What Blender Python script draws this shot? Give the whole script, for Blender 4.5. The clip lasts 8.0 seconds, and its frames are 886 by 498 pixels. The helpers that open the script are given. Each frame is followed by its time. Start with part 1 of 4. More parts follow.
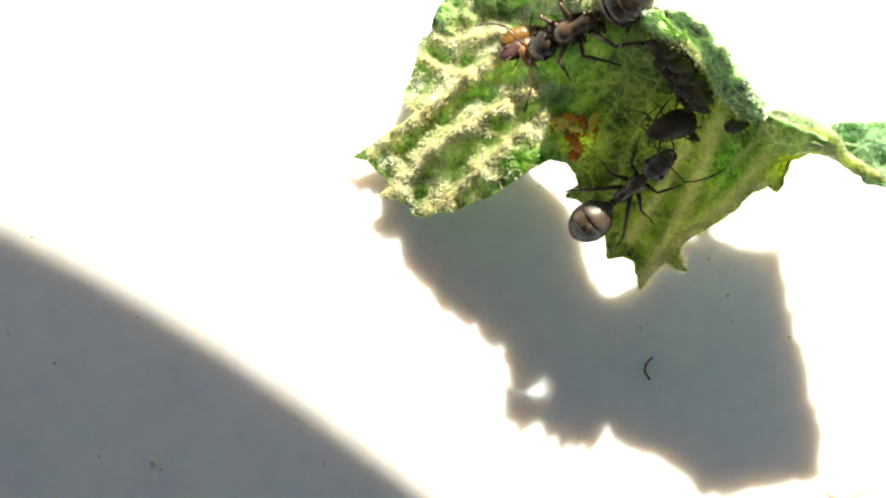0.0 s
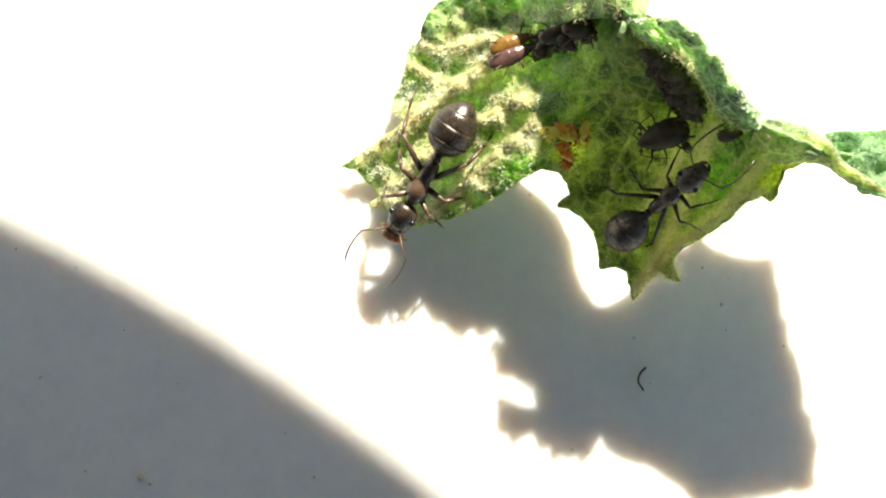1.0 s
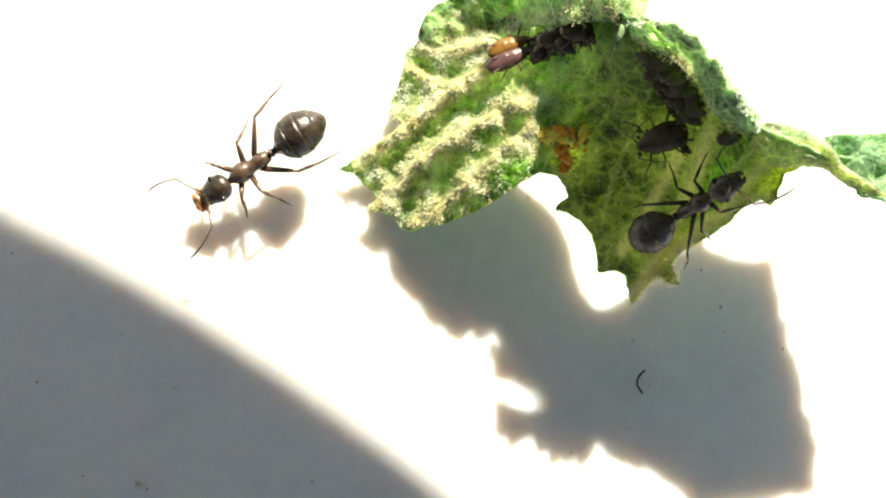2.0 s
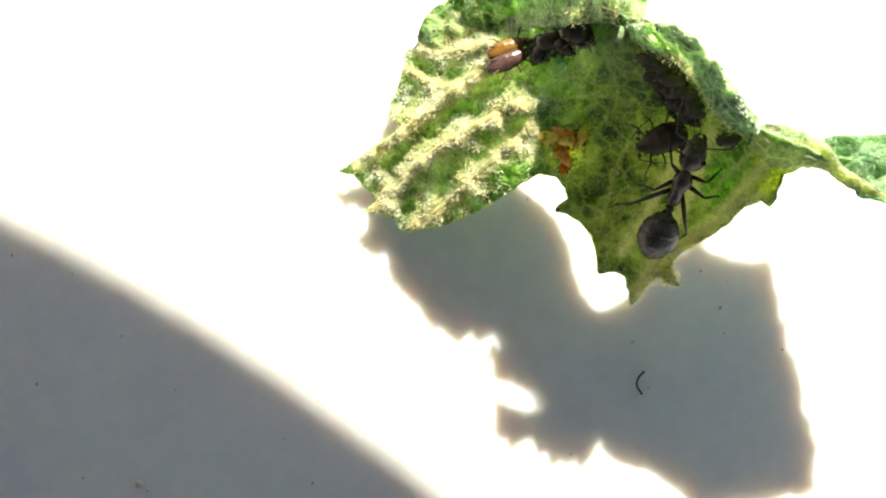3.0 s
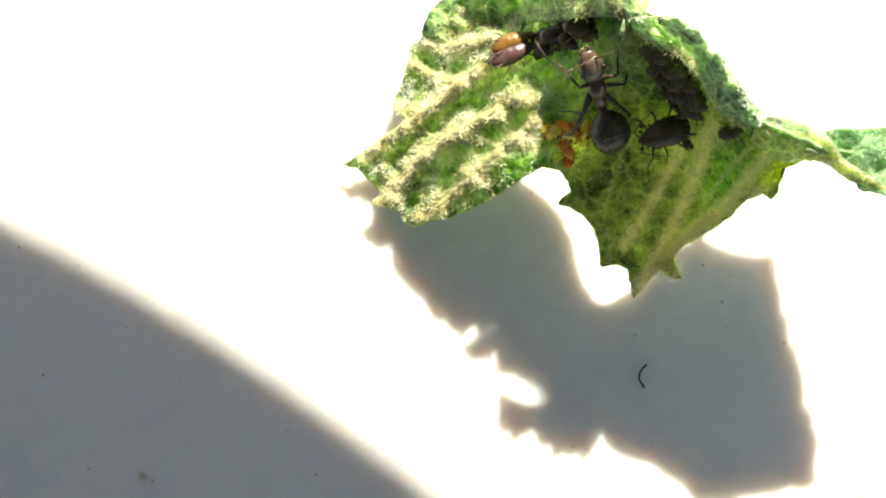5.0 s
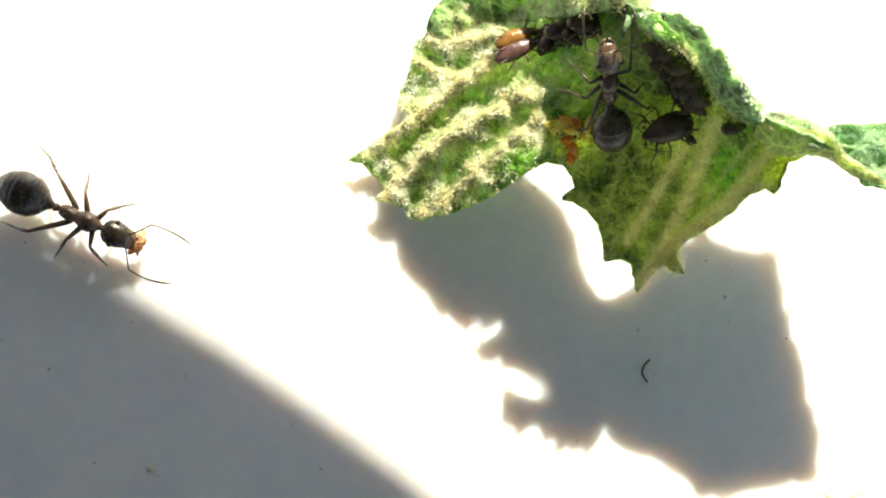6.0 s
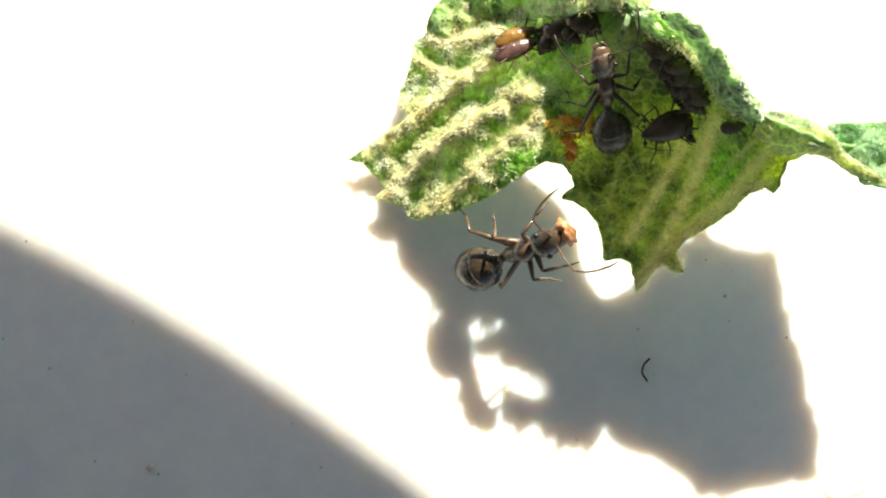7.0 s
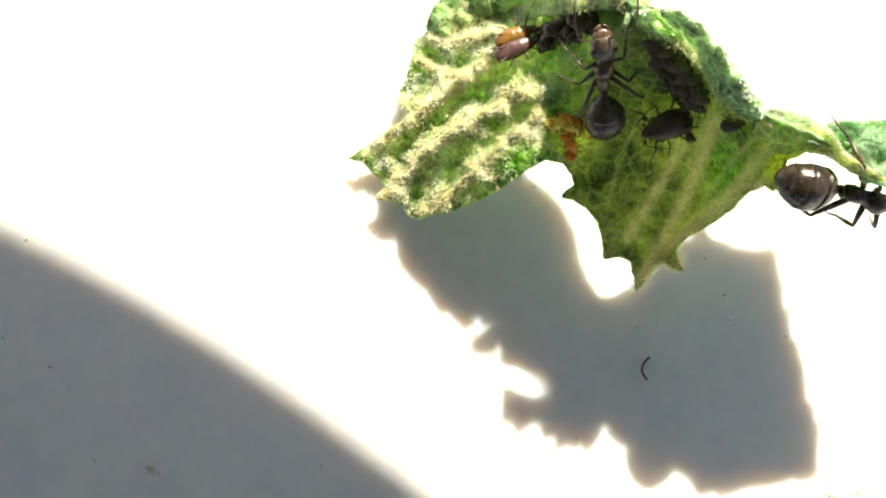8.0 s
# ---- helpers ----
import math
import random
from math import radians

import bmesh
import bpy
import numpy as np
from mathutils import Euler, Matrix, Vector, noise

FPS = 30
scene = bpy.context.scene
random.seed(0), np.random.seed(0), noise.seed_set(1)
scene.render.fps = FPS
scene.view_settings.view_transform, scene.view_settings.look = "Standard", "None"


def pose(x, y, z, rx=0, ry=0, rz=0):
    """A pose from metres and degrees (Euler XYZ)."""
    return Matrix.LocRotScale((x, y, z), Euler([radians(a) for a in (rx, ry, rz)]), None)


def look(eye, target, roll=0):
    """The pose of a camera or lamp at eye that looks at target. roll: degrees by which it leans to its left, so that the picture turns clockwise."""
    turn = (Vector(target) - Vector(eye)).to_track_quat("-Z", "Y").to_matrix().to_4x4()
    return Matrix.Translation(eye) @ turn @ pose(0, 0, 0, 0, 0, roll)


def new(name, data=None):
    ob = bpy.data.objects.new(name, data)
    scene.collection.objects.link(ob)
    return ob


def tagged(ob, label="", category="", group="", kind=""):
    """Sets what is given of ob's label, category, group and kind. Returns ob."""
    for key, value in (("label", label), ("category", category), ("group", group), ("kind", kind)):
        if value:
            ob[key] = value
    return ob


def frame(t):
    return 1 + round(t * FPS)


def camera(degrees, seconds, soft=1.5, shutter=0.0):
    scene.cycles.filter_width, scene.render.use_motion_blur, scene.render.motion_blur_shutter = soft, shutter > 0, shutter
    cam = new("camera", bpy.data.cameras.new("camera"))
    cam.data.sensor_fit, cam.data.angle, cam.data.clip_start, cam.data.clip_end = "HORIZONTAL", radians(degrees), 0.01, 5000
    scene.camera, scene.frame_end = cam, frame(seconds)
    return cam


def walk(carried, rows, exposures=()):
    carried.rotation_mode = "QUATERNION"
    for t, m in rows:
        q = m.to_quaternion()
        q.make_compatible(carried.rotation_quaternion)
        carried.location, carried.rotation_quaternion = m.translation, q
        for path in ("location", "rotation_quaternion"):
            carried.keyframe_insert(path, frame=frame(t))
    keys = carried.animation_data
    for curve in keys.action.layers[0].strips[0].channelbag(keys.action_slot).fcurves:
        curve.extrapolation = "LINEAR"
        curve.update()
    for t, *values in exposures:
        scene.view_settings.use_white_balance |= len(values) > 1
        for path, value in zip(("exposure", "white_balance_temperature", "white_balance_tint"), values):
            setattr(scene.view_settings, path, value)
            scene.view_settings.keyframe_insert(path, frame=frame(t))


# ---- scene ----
# A curled leaf with aphids and two ants on a white dish, seen from close above in hard sun.
from mathutils import geometry

MM = 0.001


def place(x, y, z, rx=0, ry=0, rz=0):
    """A pose from millimetres and degrees."""
    return pose(x * MM, y * MM, z * MM, rx, ry, rz)


# ---- camera ----
cam = camera(40, 8.0, soft=2.0)
walk(cam, [
    (0, pose(0.000095, -0.000473, 0.031224, 0.1881, 0.7188, 0.5651)),
    (0.5, pose(0.000196, -0.000474, 0.031100, 0.1830, 0.7097, 0.4805)),
    (1, pose(0.000107, -0.000158, 0.030837, 0.0739, 0.3020, 0.2434)),
    (1.5, pose(0.000091, -0.000015, 0.030737, -0.0813, 0.1880, 0.1544)),
    (3, pose(0.000004, 0.000004, 0.030770, -0.0100, 0.0067, 0.0096)),
    (3.5, pose(0.000000, -0.000000, 0.030770, 0.0000, 0.0000, 0.0000)),
    (4, pose(-0.000011, -0.000014, 0.030779, 0.0302, 0.0202, -0.0033)),
    (4.5, pose(0.000052, -0.000118, 0.030855, 0.1017, 0.1649, 0.1070)),
    (6, pose(-0.000014, -0.000329, 0.031101, 0.0675, 0.3345, 0.2275)),
    (6.5, pose(0.000059, -0.000333, 0.031124, 0.0288, 0.4855, 0.2461)),
    (7, pose(0.000070, -0.000363, 0.031130, 0.0865, 0.4968, 0.2384)),
    (7.5, pose(0.000086, -0.000444, 0.031119, 0.2013, 0.5177, 0.2300)),
    (8, pose(0.000018, -0.000471, 0.031152, 0.2367, 0.3941, 0.2208)),
], exposures=[(0, 1.78, 7150, 5), (8, 1.78, 7150, 5)])

# ---- light ----
SUN_WAY = Vector((0.44, 1.259, 1.0)).normalized()
SUN_HEIGHT = math.asin(SUN_WAY.z)
SUN_TURN = math.atan2(SUN_WAY.x, SUN_WAY.y)
world = bpy.data.worlds.new("sky")
scene.world = world
world.use_nodes = True
sky = world.node_tree.nodes.new("ShaderNodeTexSky")
sky.sky_type, sky.sun_disc = "NISHITA", False
sky.dust_density = 0.8
sky.sun_elevation, sky.sun_rotation = SUN_HEIGHT, SUN_TURN
world.node_tree.links.new(sky.outputs[0], world.node_tree.nodes["Background"].inputs[0])
world.node_tree.nodes["Background"].inputs[1].default_value = 0.055
sun = new("sun", bpy.data.lights.new("sun", "SUN"))
sun.data.energy, sun.data.angle, sun.data.color = 5.0, radians(0.65), (1.0, 0.92, 0.80)
sun.matrix_world = look(SUN_WAY, (0, 0, 0))


# ---- materials ----
def nodes_of(name):
    m = bpy.data.materials.new(name)
    m.use_nodes = True
    n = m.node_tree.nodes
    return m, n, m.node_tree.links, n["Principled BSDF"]


def coords(n, l, scale):
    """Object coordinates in units of 1/scale mm."""
    tc = n.new("ShaderNodeTexCoord")
    mp = n.new("ShaderNodeMapping")
    mp.inputs["Scale"].default_value = (1000 * scale,) * 3
    l.new(tc.outputs["Object"], mp.inputs[0])
    return mp.outputs[0]


def noise_at(n, l, scale, detail=4.0, rough=0.6):
    t = n.new("ShaderNodeTexNoise")
    t.inputs["Scale"].default_value = 1.0
    t.inputs["Detail"].default_value, t.inputs["Roughness"].default_value = detail, rough
    l.new(coords(n, l, scale), t.inputs["Vector"])
    return t.outputs["Fac"]


def ramp(n, l, fac, stops):
    r = n.new("ShaderNodeValToRGB")
    e = r.color_ramp.elements
    while len(e) < len(stops):
        e.new(0.5)
    for el, (p, c) in zip(e, stops):
        el.position, el.color = p, (*c, 1)
    l.new(fac, r.inputs[0])
    return r.outputs[0]


def mixed(n, l, fac, a, b, how="MIX"):
    m = n.new("ShaderNodeMix")
    m.data_type, m.blend_type = "RGBA", how
    for s, v in ((m.inputs["Factor"], fac), (m.inputs["A"], a), (m.inputs["B"], b)):
        if isinstance(v, (int, float)):
            s.default_value = v
        elif isinstance(v, tuple):
            s.default_value = (*v, 1)
        else:
            l.new(v, s)
    return m.outputs["Result"]


def bumped(n, l, height, mm, shader, strength=1.0):
    b = n.new("ShaderNodeBump")
    b.inputs["Strength"].default_value, b.inputs["Distance"].default_value = strength, mm * MM
    l.new(height, b.inputs["Height"])
    l.new(b.outputs[0], shader.inputs["Normal"])


def leaf_material(name, deep, mid, pale, through_share, rough=0.42, pale_at=0.62, pits=0.75, sheen=0.0, glow=(1.42, 1.6, 0.95)):
    """Leaf flesh: green in two scales, a net of fine veins, some light let through."""
    m, n, l, p = nodes_of(name)
    big = ramp(n, l, noise_at(n, l, 0.9, 3), [(0.3, deep), (0.52, mid), (pale_at + 0.1, pale)])
    fine = ramp(n, l, noise_at(n, l, 9, 5, 0.7), [(0.35, (0.55, 0.55, 0.55)), (0.65, (1.25, 1.25, 1.2))])
    col = mixed(n, l, 1.0, big, fine, "MULTIPLY")
    pit = ramp(n, l, noise_at(n, l, 2.6, 2), [(0.34, (pits, pits, pits)), (0.5, (1, 1, 1)), (0.72, (1.15, 1.15, 1.1))])
    col = mixed(n, l, 1.0, col, pit, "MULTIPLY")
    v = n.new("ShaderNodeTexVoronoi")
    v.feature = "DISTANCE_TO_EDGE"
    v.inputs["Scale"].default_value = 1.0
    l.new(coords(n, l, 2.2), v.inputs["Vector"])
    net = ramp(n, l, v.outputs["Distance"], [(0.0, (1, 1, 1)), (0.05, (0.5, 0.5, 0.5)), (0.12, (0, 0, 0))])
    vein = tuple(min(1, 1.5 * c + 0.05) for c in mid)
    col = mixed(n, l, net, col, mixed(n, l, 0.55, col, vein))
    l.new(col, p.inputs["Base Color"])
    p.inputs["Roughness"].default_value = rough
    p.inputs["Sheen Weight"].default_value, p.inputs["Sheen Roughness"].default_value = sheen, 0.4
    bumped(n, l, noise_at(n, l, 7, 5), 0.1, p)
    tr = n.new("ShaderNodeBsdfTranslucent")
    warm = mixed(n, l, 1.0, col, glow, "MULTIPLY")
    l.new(warm, tr.inputs[0])
    mix = n.new("ShaderNodeMixShader")
    mix.inputs[0].default_value = through_share
    l.new(p.outputs[0], mix.inputs[1])
    l.new(tr.outputs[0], mix.inputs[2])
    l.new(mix.outputs[0], n["Material Output"].inputs[0])
    return m


def value_of(n, name):
    a = n.new("ShaderNodeAttribute")
    a.attribute_name = name
    return a.outputs["Fac"]


def blade_material():
    """The main blade: downy pale underside, smooth face, fresh pale side, bare bright fold, thin yellow tip, pale veins."""
    m, n, l, p = nodes_of("leaf blade")
    grain = noise_at(n, l, 1.1, 3)
    rough = noise_at(n, l, 9, 5, 0.7)
    felt = ramp(n, l, grain, [(0.34, (0.07, 0.20, 0.06)), (0.5, (0.31, 0.47, 0.20)), (0.66, (0.64, 0.74, 0.50))])
    face = ramp(n, l, grain, [(0.3, (0.1, 0.132, 0.05)), (0.52, (0.2, 0.238, 0.105)), (0.72, (0.38, 0.405, 0.215))])
    young = ramp(n, l, grain, [(0.3, (0.17, 0.245, 0.09)), (0.52, (0.34, 0.42, 0.19)), (0.72, (0.55, 0.61, 0.36))])
    col = mixed(n, l, value_of(n, "downy"), mixed(n, l, value_of(n, "fresh"), face, young), felt)
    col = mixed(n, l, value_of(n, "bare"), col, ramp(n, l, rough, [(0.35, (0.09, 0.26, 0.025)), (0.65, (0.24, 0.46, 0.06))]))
    col = mixed(n, l, value_of(n, "thin"), col, ramp(n, l, rough, [(0.35, (0.50, 0.56, 0.12)), (0.65, (0.68, 0.72, 0.22))]))
    col = mixed(n, l, 1.0, col, ramp(n, l, rough, [(0.35, (0.6, 0.6, 0.6)), (0.65, (1.25, 1.25, 1.2))]), "MULTIPLY")
    col = mixed(n, l, 1.0, col, ramp(n, l, noise_at(n, l, 3.2, 2), [(0.36, (0.55, 0.6, 0.5)), (0.5, (1, 1, 1)), (0.7, (1.2, 1.2, 1.15))]), "MULTIPLY")
    v = n.new("ShaderNodeTexVoronoi")
    v.feature = "DISTANCE_TO_EDGE"
    v.inputs["Scale"].default_value = 1.0
    l.new(coords(n, l, 1.9), v.inputs["Vector"])
    net = ramp(n, l, v.outputs["Distance"], [(0.0, (0.6, 0.6, 0.6)), (0.04, (0.3, 0.3, 0.3)), (0.10, (0, 0, 0))])
    col = mixed(n, l, net, col, (0.40, 0.46, 0.20))
    col = mixed(n, l, value_of(n, "rib"), col, ramp(n, l, rough, [(0.3, (0.50, 0.50, 0.28)), (0.7, (0.78, 0.77, 0.54))]))
    l.new(col, p.inputs["Base Color"])
    p.inputs["Roughness"].default_value = 0.34
    p.inputs["Sheen Weight"].default_value, p.inputs["Sheen Roughness"].default_value = 0.15, 0.4
    bumped(n, l, noise_at(n, l, 7, 5), 0.1, p)
    tr = n.new("ShaderNodeBsdfTranslucent")
    l.new(mixed(n, l, 1.0, col, mixed(n, l, value_of(n, "rib"), (1.32, 1.41, 0.95), (1.08, 1.1, 0.98)), "MULTIPLY"), tr.inputs[0])
    mix = n.new("ShaderNodeMixShader")
    mix.inputs[0].default_value = 0.6
    l.new(p.outputs[0], mix.inputs[1])
    l.new(tr.outputs[0], mix.inputs[2])
    l.new(mix.outputs[0], n["Material Output"].inputs[0])
    return m


def shell_material(name, dark, light, rough, bump_scale=25, bump=0.006, share=0.0):
    """Insect cuticle: mottled, glossy, finely pitted."""
    m, n, l, p = nodes_of(name)
    col = ramp(n, l, noise_at(n, l, 3.0, 4), [(0.35, dark), (0.68, light)])
    l.new(col, p.inputs["Base Color"])
    l.new(ramp(n, l, noise_at(n, l, 6, 3), [(0.3, (rough * 0.7,) * 3), (0.7, (min(1, rough * 1.4),) * 3)]), p.inputs["Roughness"])
    p.inputs["Subsurface Weight"].default_value = share
    p.inputs["Subsurface Radius"].default_value = (0.3 * MM, 0.15 * MM, 0.08 * MM)
    p.inputs["Subsurface Scale"].default_value = 1.0
    bumped(n, l, noise_at(n, l, bump_scale, 4), bump, p)
    return m


def plain_material(name, a, b, rough, scale=4.0, bump=0.0):
    m, n, l, p = nodes_of(name)
    l.new(ramp(n, l, noise_at(n, l, scale, 5), [(0.3, a), (0.7, b)]), p.inputs["Base Color"])
    p.inputs["Roughness"].default_value = rough
    if bump:
        bumped(n, l, noise_at(n, l, scale * 2, 4), bump, p)
    return m


def down_material(name, a, b, share=0.45):
    """Fine hairs: pale, and lit through as well as from the front."""
    m, n, l, p = nodes_of(name)
    col = ramp(n, l, noise_at(n, l, 1.5, 5), [(0.3, a), (0.7, b)])
    l.new(col, p.inputs["Base Color"])
    p.inputs["Roughness"].default_value = 0.5
    tr = n.new("ShaderNodeBsdfTranslucent")
    l.new(col, tr.inputs[0])
    mix = n.new("ShaderNodeMixShader")
    mix.inputs[0].default_value = share
    l.new(p.outputs[0], mix.inputs[1])
    l.new(tr.outputs[0], mix.inputs[2])
    l.new(mix.outputs[0], n["Material Output"].inputs[0])
    return m


def dish_material():
    """White glazed ware: faint stains, a fine uneven glaze, tiny specks of dirt."""
    m, n, l, p = nodes_of("white glaze")
    base = ramp(n, l, noise_at(n, l, 0.22, 4), [(0.3, (0.70, 0.71, 0.72)), (0.7, (0.78, 0.78, 0.77))])
    v = n.new("ShaderNodeTexVoronoi")
    v.inputs["Scale"].default_value = 1.0
    l.new(coords(n, l, 0.9), v.inputs["Vector"])
    speck = ramp(n, l, v.outputs["Distance"], [(0.0, (0.5, 0.45, 0.4)), (0.035, (0.85, 0.85, 0.84)), (0.06, (1, 1, 1))])
    mottle = ramp(n, l, noise_at(n, l, 1.6, 6, 0.7), [(0.3, (0.90, 0.91, 0.92)), (0.7, (1, 1, 1))])
    base = mixed(n, l, 1.0, base, mottle, "MULTIPLY")
    l.new(mixed(n, l, 1.0, base, speck, "MULTIPLY"), p.inputs["Base Color"])
    p.inputs["Roughness"].default_value = 0.45
    p.inputs["Subsurface Weight"].default_value = 1.0
    p.inputs["Subsurface Radius"].default_value = (1.15 * MM, 0.85 * MM, 0.62 * MM)
    p.inputs["Subsurface Scale"].default_value = 1.0
    bumped(n, l, noise_at(n, l, 2.5, 4), 0.014, p)
    return m


M_DISH = dish_material()
M_TABLE = plain_material("weathered table wood", (0.16, 0.10, 0.06), (0.26, 0.17, 0.10), 0.7, 0.02)
M_BLADE = blade_material()
M_BLUISH = leaf_material("bluish leaf back", (0.07, 0.19, 0.075), (0.33, 0.48, 0.26), (0.70, 0.79, 0.62), 0.45, 0.22, 0.56, 0.25, 0.1, (1.3, 1.45, 0.95))
M_CREAM = leaf_material("cream leaf fold", (0.42, 0.43, 0.20), (0.60, 0.59, 0.34), (0.74, 0.72, 0.48), 0.6, 0.5, 0.62, 0.75)
M_THIN = leaf_material("thin young leaf", (0.34, 0.44, 0.16), (0.44, 0.54, 0.22), (0.52, 0.6, 0.26), 0.75)
M_QUILT = leaf_material("quilted leaf flesh", (0.08, 0.22, 0.07), (0.32, 0.50, 0.19), (0.66, 0.76, 0.48), 0.42, 0.3, 0.58, 0.22, 0.08, (1.3, 1.5, 0.95))
M_PALE = leaf_material("pale leaf face", (0.12, 0.30, 0.14), (0.32, 0.50, 0.30), (0.58, 0.70, 0.52), 0.5, 0.26, 0.6, 0.7, 0.25, (1.3, 1.45, 1.0))
M_RIDGE = plain_material("downy ridge", (0.22, 0.26, 0.10), (0.38, 0.39, 0.18), 0.7, 6, 0.03)
M_FROST = plain_material("white leaf down", (0.74, 0.82, 0.72), (0.9, 0.93, 0.88), 0.5, 1.5)
M_HAIR = down_material("leaf down", (0.75, 0.68, 0.38), (0.93, 0.89, 0.63))
M_STEM = plain_material("green stem", (0.16, 0.24, 0.06), (0.28, 0.36, 0.12), 0.6, 3, 0.03)
M_ANT = shell_material("dark brown cuticle", (0.012, 0.009, 0.007), (0.042, 0.031, 0.021), 0.24)
M_ANT_DARK = shell_material("black-brown cuticle", (0.032, 0.024, 0.018), (0.10, 0.076, 0.056), 0.26, 18, 0.012)
M_ANT_MID = shell_material("brown cuticle", (0.034, 0.021, 0.014), (0.092, 0.057, 0.036), 0.3)
M_LEG = shell_material("leg cuticle", (0.036, 0.022, 0.014), (0.10, 0.06, 0.037), 0.3)
M_LEG_DARK = shell_material("dark leg cuticle", (0.018, 0.012, 0.009), (0.06, 0.035, 0.022), 0.3)
M_FACE = shell_material("amber crumb", (0.15, 0.07, 0.03), (0.36, 0.19, 0.085), 0.35, share=0.6)
M_EYE = plain_material("eye", (0.004, 0.004, 0.004), (0.012, 0.01, 0.01), 0.2)
M_MAUVE = shell_material("mauve aphid skin", (0.055, 0.028, 0.028), (0.115, 0.064, 0.062), 0.22, share=0.3)
M_AMBER = shell_material("amber aphid skin", (0.12, 0.062, 0.014), (0.24, 0.135, 0.032), 0.2, share=0.4)
M_HONEY = shell_material("honey aphid skin", (0.78, 0.27, 0.025), (0.96, 0.50, 0.07), 0.1, share=0.7)
M_YELLOW = shell_material("yellow aphid skin", (0.88, 0.56, 0.05), (0.97, 0.78, 0.18), 0.1, share=0.7)
M_BLACK = shell_material("blackish aphid skin", (0.034, 0.023, 0.014), (0.10, 0.07, 0.042), 0.6)
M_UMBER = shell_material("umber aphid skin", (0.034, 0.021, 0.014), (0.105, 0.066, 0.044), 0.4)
M_DUST = plain_material("dust", (0.34, 0.31, 0.27), (0.50, 0.47, 0.42), 0.9, 8)
M_FIBRE = plain_material("dark fibre", (0.008, 0.008, 0.008), (0.02, 0.02, 0.02), 0.6, 8)
M_HOUSING = plain_material("black housing plastic", (0.018, 0.018, 0.02), (0.03, 0.03, 0.032), 0.5, 0.1)


# ---- mesh helpers ----
def part(name, bm, material, parent=None, label="", smooth=True):
    """Links a bmesh in mm as one mesh object in metres."""
    bmesh.ops.scale(bm, vec=(MM, MM, MM), verts=bm.verts)
    me = bpy.data.meshes.new(name)
    bm.to_mesh(me)
    bm.free()
    me.materials.append(material)
    if smooth:
        me.polygons.foreach_set("use_smooth", [True] * len(me.polygons))
    ob = new(name, me)
    ob.parent = parent
    return tagged(ob, label)


def thing(name, label, category, group="", kind=""):
    return tagged(new(name), label, category, group, kind)


def loft(bm, stations, n=16, squash=0.0):
    """A body along x from stations (x, z, half width, half height), closed at both ends."""
    rings = []
    for x, z, a, b in stations:
        ring = []
        for k in range(n):
            w = 2 * math.pi * k / n
            c, s = math.cos(w), math.sin(w)
            ring.append(bm.verts.new((x, a * c, z + b * s * (1 - squash * (s < 0)))))
        rings.append(ring)
    for r0, r1 in zip(rings, rings[1:]):
        for k in range(n):
            bm.faces.new((r0[k], r0[(k + 1) % n], r1[(k + 1) % n], r1[k]))
    bm.faces.new(rings[0][::-1])
    bm.faces.new(rings[-1])
    bmesh.ops.recalc_face_normals(bm, faces=bm.faces)
    return bm


def tube(bm, pts, radii, n=8):
    """A round tapered rod along points."""
    pts = [Vector(p) for p in pts]
    rings = []
    for i, p in enumerate(pts):
        d = (pts[min(i + 1, len(pts) - 1)] - pts[max(i - 1, 0)]).normalized()
        side = d.cross(Vector((0, 0, 1)) if abs(d.z) < 0.9 else Vector((1, 0, 0))).normalized()
        up = side.cross(d)
        rings.append([bm.verts.new(p + radii[i] * (math.cos(2 * math.pi * k / n) * side + math.sin(2 * math.pi * k / n) * up)) for k in range(n)])
    for r0, r1 in zip(rings, rings[1:]):
        for k in range(n):
            bm.faces.new((r0[k], r0[(k + 1) % n], r1[(k + 1) % n], r1[k]))
    bm.faces.new(rings[0][::-1])
    bm.faces.new(rings[-1])
    bmesh.ops.recalc_face_normals(bm, faces=bm.faces)
    return bm


def spline(pts, steps=8, closed=False):
    """Catmull-Rom through points of any dimension, as an array."""
    a = np.array(pts, float)
    n = len(a)
    out = []
    for i in range(n if closed else n - 1):
        p0, p1, p2, p3 = (a[(i + k) % n] if closed else a[min(max(i + k, 0), n - 1)] for k in (-1, 0, 1, 2))
        for t in np.linspace(0, 1, steps, endpoint=False):
            out.append(0.5 * (2 * p1 + (p2 - p0) * t + (2 * p0 - 5 * p1 + 4 * p2 - p3) * t ** 2 + (3 * p1 - p0 - 3 * p2 + p3) * t ** 3))
    if not closed:
        out.append(a[-1])
    return np.array(out)


def resample(line, gap):
    """Points at even gaps along a polyline."""
    d = np.r_[0, np.cumsum(np.linalg.norm(np.diff(line, axis=0), axis=1))]
    s = np.linspace(0, d[-1], max(2, int(d[-1] / gap) + 1))
    return np.stack([np.interp(s, d, line[:, k]) for k in range(line.shape[1])], 1)


def wob(x, y, scale, seed=0.0):
    return noise.noise(Vector((x * scale + seed, y * scale - seed, seed * 0.7)))


